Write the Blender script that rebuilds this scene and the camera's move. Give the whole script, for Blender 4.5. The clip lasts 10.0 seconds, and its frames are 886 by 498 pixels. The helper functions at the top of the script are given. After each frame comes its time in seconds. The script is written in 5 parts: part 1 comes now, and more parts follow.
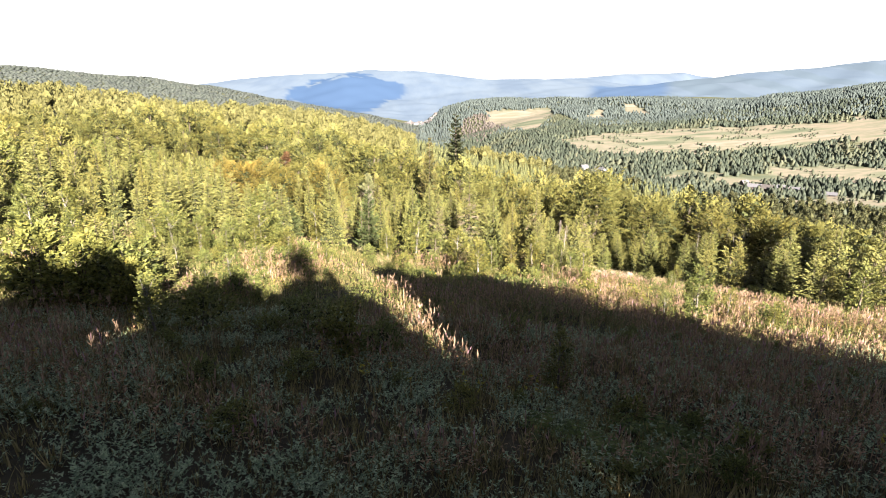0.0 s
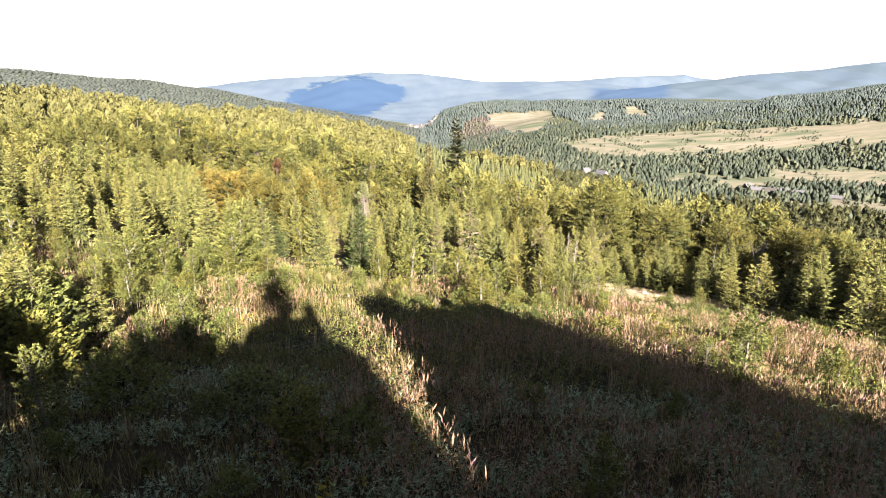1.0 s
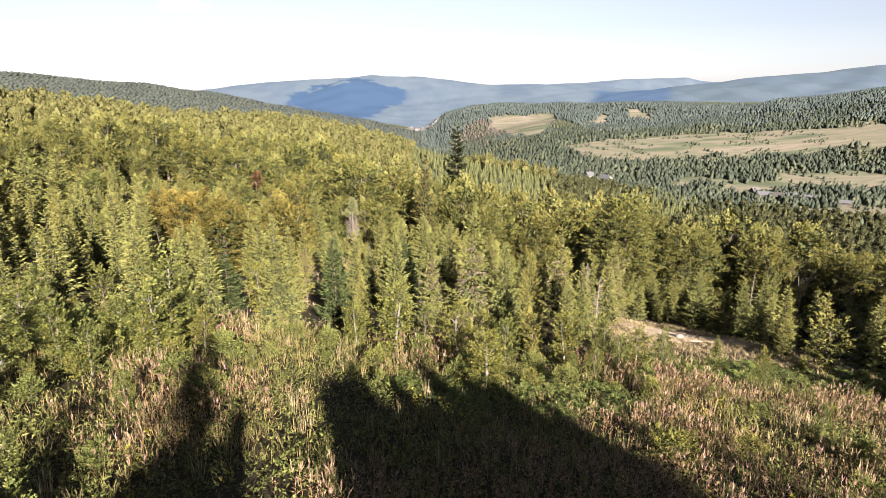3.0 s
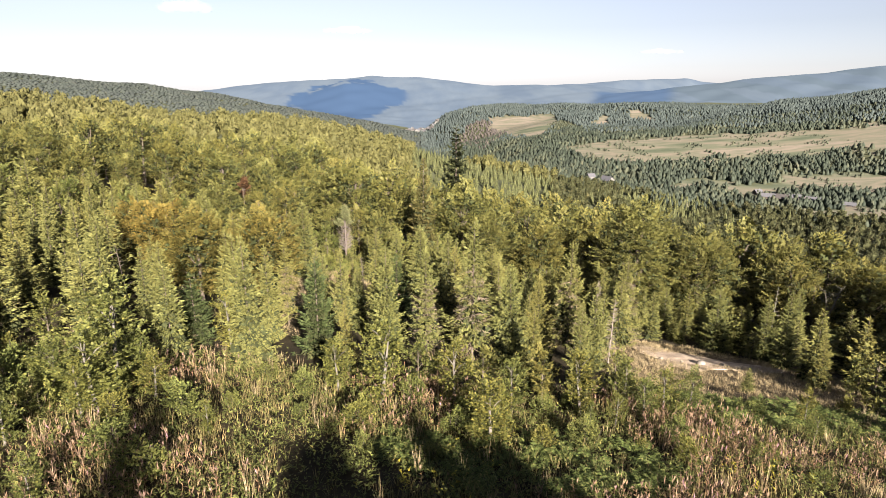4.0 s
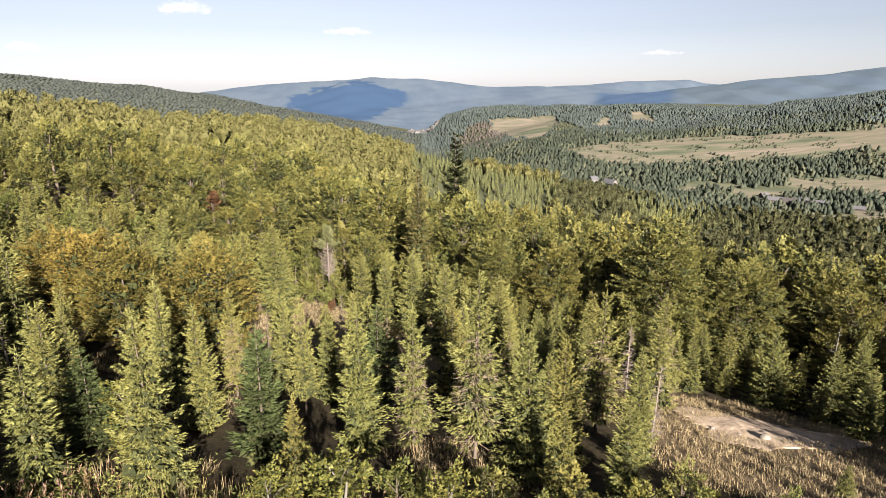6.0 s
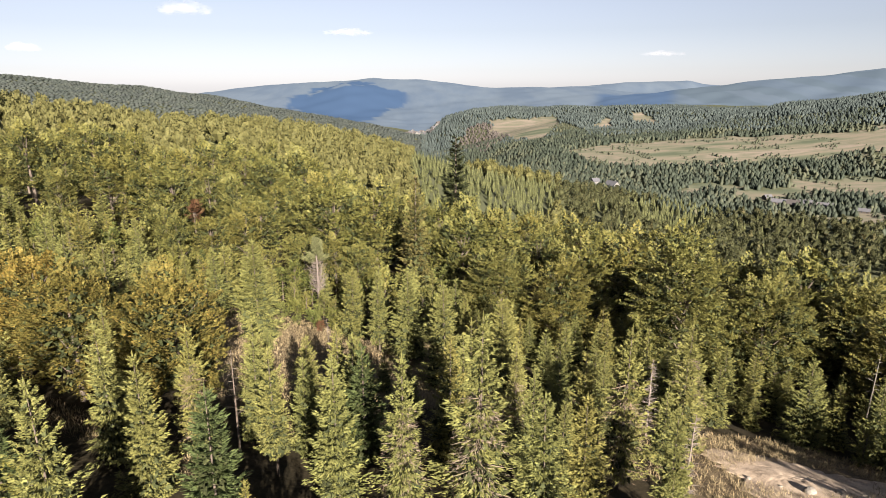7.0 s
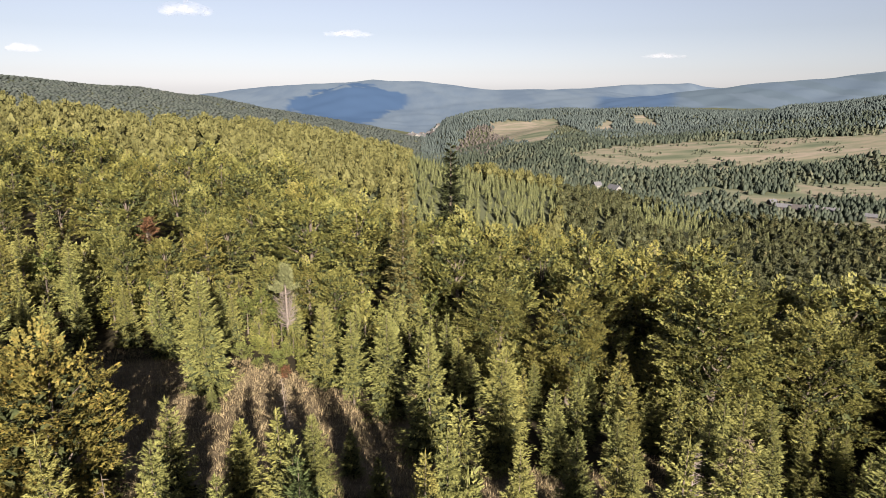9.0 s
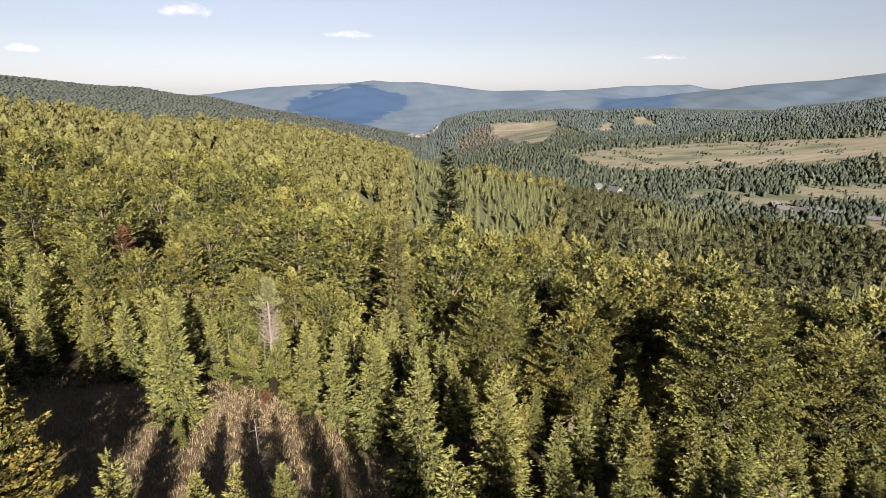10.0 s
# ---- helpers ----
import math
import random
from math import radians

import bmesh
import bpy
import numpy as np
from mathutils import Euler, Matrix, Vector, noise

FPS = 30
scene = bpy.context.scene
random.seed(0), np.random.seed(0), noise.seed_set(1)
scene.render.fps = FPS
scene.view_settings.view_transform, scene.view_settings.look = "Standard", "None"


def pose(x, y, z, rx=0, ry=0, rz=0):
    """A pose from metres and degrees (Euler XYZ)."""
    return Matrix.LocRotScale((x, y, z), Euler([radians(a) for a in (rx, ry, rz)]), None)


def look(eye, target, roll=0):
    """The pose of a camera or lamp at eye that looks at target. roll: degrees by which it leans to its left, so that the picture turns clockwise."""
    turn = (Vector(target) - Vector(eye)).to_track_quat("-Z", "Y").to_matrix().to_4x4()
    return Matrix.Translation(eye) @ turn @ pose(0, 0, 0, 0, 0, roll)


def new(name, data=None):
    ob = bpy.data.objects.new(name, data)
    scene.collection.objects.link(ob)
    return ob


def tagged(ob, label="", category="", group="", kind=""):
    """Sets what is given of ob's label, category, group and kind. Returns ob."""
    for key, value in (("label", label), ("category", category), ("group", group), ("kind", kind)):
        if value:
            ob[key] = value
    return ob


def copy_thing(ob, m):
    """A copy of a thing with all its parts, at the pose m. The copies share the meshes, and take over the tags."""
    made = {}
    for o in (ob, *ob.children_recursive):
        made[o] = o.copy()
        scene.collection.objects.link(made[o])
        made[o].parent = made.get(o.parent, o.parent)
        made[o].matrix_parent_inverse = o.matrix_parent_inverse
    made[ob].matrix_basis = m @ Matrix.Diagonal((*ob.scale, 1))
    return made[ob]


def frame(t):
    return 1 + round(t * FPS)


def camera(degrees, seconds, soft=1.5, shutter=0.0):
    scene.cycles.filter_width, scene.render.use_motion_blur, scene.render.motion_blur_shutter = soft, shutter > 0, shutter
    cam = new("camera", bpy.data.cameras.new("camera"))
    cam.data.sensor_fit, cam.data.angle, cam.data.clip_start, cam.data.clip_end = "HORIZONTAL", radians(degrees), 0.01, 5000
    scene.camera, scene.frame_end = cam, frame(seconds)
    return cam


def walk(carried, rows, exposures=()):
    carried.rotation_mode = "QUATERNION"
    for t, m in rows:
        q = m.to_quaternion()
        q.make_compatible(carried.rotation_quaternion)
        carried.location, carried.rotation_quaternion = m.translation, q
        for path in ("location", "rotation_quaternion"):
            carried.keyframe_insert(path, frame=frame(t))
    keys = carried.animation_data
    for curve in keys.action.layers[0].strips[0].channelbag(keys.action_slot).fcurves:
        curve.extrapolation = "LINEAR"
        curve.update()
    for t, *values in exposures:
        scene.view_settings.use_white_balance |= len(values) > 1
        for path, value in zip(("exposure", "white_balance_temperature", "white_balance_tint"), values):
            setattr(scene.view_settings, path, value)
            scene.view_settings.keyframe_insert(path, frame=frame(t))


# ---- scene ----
cam = camera(72.9, 10.0, 0.62)
METRES, EYE, TILT, LEAN, TURN = 60.0, 20.0, -16.0, 0.0, 0.0
ROWS = [
    (0.0, 0.0, 0.0, 0.0, 0.0, 0.0, -0.0),
    (0.5, 0.0014, 0.0521, 0.015, 0.03, 0.08, 0.04),
    (1.0, 0.0032, 0.1052, 0.0303, 0.07, 0.23, 0.07),
    (1.5, 0.0052, 0.1572, 0.0456, 0.12, 0.33, 0.07),
    (2.0, 0.0071, 0.2079, 0.0608, 0.15, 0.38, 0.06),
    (2.5, 0.0093, 0.258, 0.0753, 0.19, 0.43, 0.09),
    (4.0, 0.0155, 0.4074, 0.1186, 0.22, 0.53, 0.05),
    (4.5, 0.0177, 0.458, 0.1322, 0.23, 0.56, 0.05),
    (5.0, 0.0197, 0.5087, 0.1463, 0.25, 0.57, 0.02),
    (5.5, 0.021, 0.5598, 0.16, 0.26, 0.62, 0.05),
    (7.0, 0.0249, 0.7105, 0.203, 0.3, 0.73, 0.01),
    (7.5, 0.0283, 0.7574, 0.2165, 0.31, 0.79, -0.01),
    (8.0, 0.0324, 0.8026, 0.2291, 0.31, 0.84, -0.05),
    (8.5, 0.0371, 0.8454, 0.2408, 0.31, 0.88, -0.1),
    (9.0, 0.0422, 0.8857, 0.2526, 0.31, 0.9, -0.16),
    (9.5, 0.0467, 0.9239, 0.2633, 0.32, 0.95, -0.21),
    (10.0, 0.0501, 0.9601, 0.2735, 0.3, 0.99, -0.25),
]
walk(cam, [(t, pose(0, 0, EYE, TILT, LEAN, TURN) @ pose(METRES * x, METRES * y, METRES * z, 90 + pitch, roll, yaw)) for t, x, y, z, yaw, pitch, roll in ROWS],
     [(0.0, 3.68), (2.5, 3.14), (4.5, 2.86), (7.5, 2.66), (10.0, 2.56)])

# ---- world, sun, exposure ----
SUN_AZ, SUN_EL = 161.7, 22.4            # degrees clockwise from +y, degrees above the horizon
world = bpy.data.worlds.new("sky")
scene.world = world
world.use_nodes = True
wt = world.node_tree
wt.nodes.clear()
sky = wt.nodes.new("ShaderNodeTexSky")
sky.sky_type, sky.sun_disc = "NISHITA", False
sky.sun_elevation, sky.sun_rotation = radians(SUN_EL), radians(SUN_AZ)
sky.air_density, sky.dust_density, sky.ozone_density, sky.altitude = 1.0, 0.45, 1.0, 500
bg = wt.nodes.new("ShaderNodeBackground")
bg.inputs["Strength"].default_value = 0.0163
wo = wt.nodes.new("ShaderNodeOutputWorld")
veil = wt.nodes.new("ShaderNodeHueSaturation")      # thin white haze in the air
veil.inputs["Saturation"].default_value = 0.42
tint = wt.nodes.new("ShaderNodeMix")
tint.data_type, tint.blend_type = "RGBA", "MULTIPLY"
tint.inputs["Factor"].default_value = 1.0
tint.inputs["B"].default_value = (0.94, 0.95, 1.10, 1)
wt.links.new(sky.outputs[0], veil.inputs["Color"])
wt.links.new(veil.outputs[0], tint.inputs["A"])
wt.links.new(tint.outputs["Result"], bg.inputs[0])
wt.links.new(bg.outputs[0], wo.inputs[0])

sun = new("sun", bpy.data.lights.new("sun", "SUN"))
sun.data.energy, sun.data.angle, sun.data.color = 5.0, radians(0.53), (1.0, 0.885, 0.775)
sun_at = Vector((math.sin(radians(SUN_AZ)) * math.cos(radians(SUN_EL)), math.cos(radians(SUN_AZ)) * math.cos(radians(SUN_EL)), math.sin(radians(SUN_EL))))
sun.matrix_world = look(sun_at * 100, (0, 0, 0))

# ---- materials ----


def material(name):
    m = bpy.data.materials.new(name)
    m.use_nodes = True
    m.node_tree.nodes.clear()
    return m, m.node_tree.nodes, m.node_tree.links


def ramp(nodes, stops):
    r = nodes.new("ShaderNodeValToRGB")
    e = r.color_ramp.elements
    while len(e) < len(stops):
        e.new(0.5)
    for el, (p, c) in zip(e, stops):
        el.position, el.color = p, (*c, 1)
    return r


ALBEDO = 0.72       # common scale of the base colours, set against the sun's strength


def scaled(stops):
    return [(p, tuple(ALBEDO * v for v in c)) for p, c in stops]


def leaf_material(name, dark, light, accent, amount=0.1, through_light=0.3, rough=0.68, drift=0.5, fine=6.0, tone_=0.78, relief=0.9, mottle=0.85):
    """Foliage: each leaf its own tone, each plant its own shift, light passing through the blades."""
    tone_ = tone_ * ALBEDO
    dark, light, accent = ((tone_ * c[0], tone_ * c[1], tone_ * c[2]) for c in (dark, light, accent))
    m, n, k = material(name)
    geo, info = n.new("ShaderNodeNewGeometry"), n.new("ShaderNodeObjectInfo")
    r = ramp(n, [(0.0, tuple(0.7 * v for v in dark)), (0.5, light), (1.0 - amount, tuple(1.12 * v for v in light)), (1.0, tuple(1.15 * v for v in accent))])
    k.new(geo.outputs["Random Per Island"], r.inputs[0])
    plant = ramp(n, [(0.0, (0.70, 0.82, 0.80)), (0.5, (1.0, 1.0, 1.0)), (0.85, (1.12, 1.02, 0.85)), (1.0, (1.3, 1.0, 0.7))])
    k.new(info.outputs["Random"], plant.inputs[0])
    mul = n.new("ShaderNodeMix")
    mul.data_type, mul.blend_type = "RGBA", "MULTIPLY"
    mul.inputs["Factor"].default_value = drift
    k.new(r.outputs[0], mul.inputs["A"])
    k.new(plant.outputs[0], mul.inputs["B"])
    bs, tr, mx, out = n.new("ShaderNodeBsdfPrincipled"), n.new("ShaderNodeBsdfTranslucent"), n.new("ShaderNodeMixShader"), n.new("ShaderNodeOutputMaterial")
    bs.inputs["Roughness"].default_value = rough
    bs.inputs["Specular IOR Level"].default_value = 0.12
    mx.inputs[0].default_value = through_light
    co, grain = n.new("ShaderNodeTexCoord"), n.new("ShaderNodeTexNoise")
    grain.inputs["Scale"].default_value, grain.inputs["Detail"].default_value, grain.inputs["Roughness"].default_value = fine, 3, 0.7
    k.new(co.outputs["Object"], grain.inputs["Vector"])
    tone = ramp(n, [(0.34, (0.45, 0.5, 0.5)), (0.52, (1.0, 1.0, 1.0)), (0.68, (1.35, 1.3, 1.2))])
    k.new(grain.outputs["Fac"], tone.inputs[0])
    leafy = n.new("ShaderNodeMix")
    leafy.data_type, leafy.blend_type = "RGBA", "MULTIPLY"
    leafy.inputs["Factor"].default_value = mottle
    k.new(mul.outputs["Result"], leafy.inputs["A"])
    k.new(tone.outputs[0], leafy.inputs["B"])
    bp = n.new("ShaderNodeBump")
    bp.inputs["Strength"].default_value, bp.inputs["Distance"].default_value = relief, 0.6 / fine
    k.new(grain.outputs["Fac"], bp.inputs["Height"])
    k.new(bp.outputs[0], bs.inputs["Normal"])
    k.new(leafy.outputs["Result"], bs.inputs["Base Color"])
    k.new(leafy.outputs["Result"], tr.inputs["Color"])
    k.new(bs.outputs[0], mx.inputs[1])
    k.new(tr.outputs[0], mx.inputs[2])
    k.new(mx.outputs[0], out.inputs[0])
    return m


def solid_material(name, stops, scale=3.0, rough=0.85, bump=0.3, stretch=(1, 1, 1), distance=0.05):
    """Rough surface with two scales of variation and fine relief."""
    m, n, k = material(name)
    co, mp = n.new("ShaderNodeTexCoord"), n.new("ShaderNodeMapping")
    mp.inputs["Scale"].default_value = stretch
    a, b, mix = n.new("ShaderNodeTexNoise"), n.new("ShaderNodeTexNoise"), n.new("ShaderNodeMix")
    a.inputs["Scale"].default_value, b.inputs["Scale"].default_value = scale, scale * 9
    a.inputs["Detail"].default_value = b.inputs["Detail"].default_value = 6
    mix.inputs["Factor"].default_value = 0.4
    k.new(co.outputs["Object"], mp.inputs[0])
    for t in (a, b):
        k.new(mp.outputs[0], t.inputs["Vector"])
    k.new(a.outputs["Fac"], mix.inputs["A"])
    k.new(b.outputs["Fac"], mix.inputs["B"])
    r = ramp(n, scaled(stops))
    k.new(mix.outputs["Result"], r.inputs[0])
    bs, bp, out = n.new("ShaderNodeBsdfPrincipled"), n.new("ShaderNodeBump"), n.new("ShaderNodeOutputMaterial")
    bp.inputs["Strength"].default_value, bp.inputs["Distance"].default_value = bump, distance
    k.new(mix.outputs["Result"], bp.inputs["Height"])
    k.new(r.outputs[0], bs.inputs["Base Color"])
    k.new(bp.outputs[0], bs.inputs["Normal"])
    bs.inputs["Roughness"].default_value = rough
    bs.inputs["Specular IOR Level"].default_value = 0.2
    k.new(bs.outputs[0], out.inputs[0])
    return m


SPRUCE = leaf_material("spruce_needles", (0.160, 0.165, 0.053), (0.165, 0.163, 0.052), (0.180, 0.168, 0.056), 0.06, 0.08, tone_=1.0, drift=0.35, mottle=0.6)
OLDFIR = leaf_material("old_spruce_needles", (0.030, 0.046, 0.022), (0.052, 0.070, 0.030), (0.07, 0.085, 0.036), 0.08, 0.05, tone_=0.5)
FIR = leaf_material("fir_needles", (0.062, 0.085, 0.030), (0.080, 0.104, 0.036), (0.10, 0.12, 0.045), 0.08, 0.12)
BEECH = leaf_material("beech_leaves", (0.164, 0.168, 0.048), (0.166, 0.160, 0.047), (0.202, 0.172, 0.053), 0.10, 0.10, 0.5, 0.25, tone_=0.78, mottle=0.6)
GOLD = leaf_material("turning_leaves", (0.150, 0.130, 0.032), (0.175, 0.140, 0.036), (0.21, 0.140, 0.036), 0.2, 0.15, tone_=0.86)
BIRCH = leaf_material("birch_leaves", (0.095, 0.115, 0.032), (0.165, 0.175, 0.050), (0.23, 0.21, 0.06), 0.12, 0.28, 0.45, tone_=0.80)
WILLOW = leaf_material("willow_leaves", (0.090, 0.105, 0.030), (0.135, 0.145, 0.042), (0.18, 0.17, 0.05), 0.12, 0.3, 0.6, tone_=1.14)
PINE = leaf_material("pine_needles", (0.110, 0.122, 0.055), (0.160, 0.165, 0.078), (0.21, 0.205, 0.11), 0.15, 0.25, drift=0.0, tone_=1.1)
RUSTY = leaf_material("rusty_needles", (0.095, 0.090, 0.033), (0.140, 0.124, 0.043), (0.165, 0.132, 0.048), 0.12, 0.15, drift=0.0, tone_=0.95)
RED = leaf_material("reddened_leaves", (0.12, 0.055, 0.030), (0.17, 0.08, 0.042), (0.18, 0.11, 0.05), 0.2, 0.25)
BARK = solid_material("bark", [(0.3, (0.05, 0.040, 0.030)), (0.7, (0.13, 0.105, 0.085))], 4, 0.9, 0.5, (1, 1, 0.25))
PALE_BARK = solid_material("pale_bark", [(0.3, (0.075, 0.068, 0.058)), (0.7, (0.17, 0.155, 0.135))], 4, 0.85, 0.4, (1, 1, 0.3))
DEADWOOD = solid_material("dead_wood", [(0.3, (0.10, 0.082, 0.070)), (0.7, (0.19, 0.16, 0.14))], 5, 0.9, 0.4, (1, 1, 0.3))
DEADTWIG = leaf_material("dead_twigs", (0.14, 0.105, 0.08), (0.24, 0.185, 0.14), (0.30, 0.24, 0.19), 0.2, 0.05, 0.8)
GRASS = leaf_material("grass_blades", (0.085, 0.080, 0.030), (0.150, 0.125, 0.052), (0.24, 0.18, 0.09), 0.22, 0.3, tone_=1.38, drift=0.0)
DRYGRASS = leaf_material("dry_grass", (0.16, 0.125, 0.068), (0.29, 0.23, 0.135), (0.36, 0.29, 0.18), 0.2, 0.25, tone_=1.05, drift=0.0)
HERB = leaf_material("herb_leaves", (0.065, 0.078, 0.024), (0.105, 0.115, 0.034), (0.17, 0.145, 0.05), 0.12, 0.3, tone_=1.32, drift=0.0)
# paler and bluer than HERB: sky light in the shade is put into the colour
SKYLIT_BRAMBLE = leaf_material("skylit_bramble_leaves", (0.075, 0.105, 0.062), (0.150, 0.185, 0.110), (0.21, 0.22, 0.14), 0.12, 0.3, drift=0.0, tone_=1.93)
FERN = leaf_material("fern_fronds", (0.060, 0.082, 0.024), (0.095, 0.118, 0.034), (0.15, 0.15, 0.05), 0.1, 0.35, tone_=1.08, drift=0.0)
WEED = leaf_material("fireweed_stalks", (0.080, 0.052, 0.030), (0.135, 0.088, 0.050), (0.17, 0.10, 0.07), 0.2, 0.25, tone_=2.15, drift=0.0)
PLUME = leaf_material("seed_plumes", (0.16, 0.105, 0.070), (0.20, 0.138, 0.092), (0.21, 0.12, 0.15), 0.14, 0.3, tone_=1.34, drift=0.0)
YELLOW = leaf_material("yellow_shoots", (0.20, 0.18, 0.03), (0.36, 0.32, 0.05), (0.45, 0.36, 0.05), 0.2, 0.35, drift=0.0, tone_=0.94)
# crown fillings; the shade inside a crown is put into their dark colour
SHADE_CORE = solid_material("shade_core", [(0.3, (0.022, 0.019, 0.012)), (0.7, (0.05, 0.042, 0.025))], 2.5, 0.9, 0.5)
SHADE_NEEDLES = leaf_material("shade_needles", (0.036, 0.044, 0.018), (0.060, 0.068, 0.026), (0.08, 0.08, 0.03), 0.1, 0.0, 0.9, 0.0)
SHADE_LEAF = leaf_material("shade_leaves", (0.030, 0.038, 0.014), (0.050, 0.058, 0.020), (0.07, 0.07, 0.026), 0.1, 0.0, 0.9, 0.0, 3.0)
SAND = solid_material("bare_sand", [(0.30, (0.18, 0.135, 0.095)), (0.44, (0.34, 0.265, 0.195)), (0.62, (0.50, 0.40, 0.30))], 0.8, 0.95, 0.5)
STONE = solid_material("field_stone", [(0.3, (0.15, 0.135, 0.115)), (0.7, (0.26, 0.235, 0.20))], 2, 0.9, 0.5)
FARLEAF = leaf_material("distant_broadleaf", (0.122, 0.120, 0.043), (0.118, 0.113, 0.040), (0.131, 0.116, 0.043), 0.1, 0.1, drift=0.0, tone_=0.80, fine=1.6)
# darker, browner than the beech leaves: shade on that slope is put into it
SHADED_BROADLEAF = leaf_material("shaded_broadleaf_leaves", (0.058, 0.066, 0.030), (0.086, 0.090, 0.038), (0.115, 0.098, 0.042), 0.1, 0.1, drift=0.0, tone_=0.62, fine=1.6)
RIDGEFIR = leaf_material("ridge_conifer", (0.066, 0.074, 0.032), (0.090, 0.096, 0.040), (0.106, 0.106, 0.045), 0.1, 0.05, drift=0.0, tone_=0.95, fine=1.2)
# greyed, blued and more translucent: distance haze is put into these four leaf colours
HAZYFIR = leaf_material("hazed_conifer", (0.066, 0.082, 0.061), (0.061, 0.075, 0.055), (0.072, 0.081, 0.056), 0.1, 0.42, drift=0.0, tone_=1.05, fine=0.06, relief=0.15, mottle=0.8)
HAZYVALLEYLEAF = leaf_material("hazed_valley_leaves", (0.075, 0.086, 0.060), (0.074, 0.082, 0.055), (0.088, 0.088, 0.058), 0.1, 0.42, drift=0.0, tone_=1.2, fine=0.04, relief=0.15, mottle=0.6)
HAZYLEAF = leaf_material("hazed_hill_leaves", (0.086, 0.100, 0.096), (0.066, 0.078, 0.069), (0.068, 0.075, 0.063), 0.1, 0.42, drift=0.0, tone_=0.93, fine=0.04, relief=0.15, mottle=0.6)
HAZYHILLFIR = leaf_material("hazed_hill_spruce", (0.070, 0.088, 0.085), (0.059, 0.074, 0.070), (0.064, 0.077, 0.071), 0.1, 0.42, drift=0.0, tone_=1.36, fine=0.04, relief=0.15, mottle=0.6)
GREYFIR = leaf_material("dying_spruce", (0.080, 0.072, 0.068), (0.105, 0.092, 0.084), (0.12, 0.10, 0.09), 0.1, 0.35, drift=0.0, tone_=1.0, fine=0.35, relief=0.15, mottle=0.5)

# ---- mesh helpers ----


def smooth(a, b, v):
    t = np.clip((np.asarray(v, float) - a) / (b - a), 0, 1)
    return t * t * (3 - 2 * t)


def mesh_from(name, verts, tris, material_, shade=False):
    """A mesh from arrays of vertices and triangles."""
    verts, tris = np.asarray(verts, np.float32).reshape(-1, 3), np.asarray(tris, np.int32)
    w = tris.shape[1]
    me = bpy.data.meshes.new(name)
    me.vertices.add(len(verts))
    me.vertices.foreach_set("co", verts.ravel())
    me.loops.add(tris.size)
    me.loops.foreach_set("vertex_index", tris.ravel())
    me.polygons.add(len(tris))
    me.polygons.foreach_set("loop_start", np.arange(0, tris.size, w, dtype=np.int32))
    me.polygons.foreach_set("use_smooth", np.full(len(tris), shade))
    me.update(calc_edges=True)
    me.validate()
    if material_:
        me.materials.append(material_)
    return me


class Soup:
    """Collects loose triangles, leaves and limbs."""

    def __init__(self):
        self.v, self.f = [], []

    def poly(self, pts):
        i = len(self.v)
        self.v.extend(pts)
        self.f.extend((i, i + j, i + j + 1) for j in range(1, len(pts) - 1))

    def leaf(self, base, way, side, length, width):
        """A rhomb from base along way, opened to both sides."""
        mid = base + way * (length * 0.45)
        self.poly([base, mid - side * width * 0.5, base + way * length, mid + side * width * 0.5])

    def tris(self, pts):
        """Many loose triangles at once, from an array of corners."""
        i = len(self.v)
        self.v.extend(pts)
        self.f.extend((i + j, i + j + 1, i + j + 2) for j in range(0, len(pts), 3))

    def limb(self, pts, radii, sides=6, joined=None):
        i0 = len(self.v)
        if joined is not None:
            self.f.append((joined, i0, i0 + 1))
        for j, (p, r) in enumerate(zip(pts, radii)):
            d = (pts[min(j + 1, len(pts) - 1)] - pts[max(j - 1, 0)])
            d = d / (np.linalg.norm(d) + 1e-9)
            a = np.cross(d, (0.31, 0.95, 0.05))
            a /= np.linalg.norm(a) + 1e-9
            b = np.cross(d, a)
            for s in range(sides):
                t = 2 * math.pi * s / sides
                self.v.append(p + r * (math.cos(t) * a + math.sin(t) * b))
        for j in range(len(pts) - 1):
            for s in range(sides):
                q = [i0 + j * sides + s, i0 + j * sides + (s + 1) % sides, i0 + (j + 1) * sides + (s + 1) % sides, i0 + (j + 1) * sides + s]
                self.f.extend([(q[0], q[1], q[2]), (q[0], q[2], q[3])])

    def arrays(self):
        return np.array(self.v, np.float32), np.array(self.f, np.int32)

    def mesh(self, name, mat, shade=False):
        return mesh_from(name, *self.arrays(), mat, shade)


def unit(v):
    return v / (np.linalg.norm(v) + 1e-9)


def unit_rows(a):
    return a / (np.linalg.norm(a, axis=-1, keepdims=True) + 1e-9)


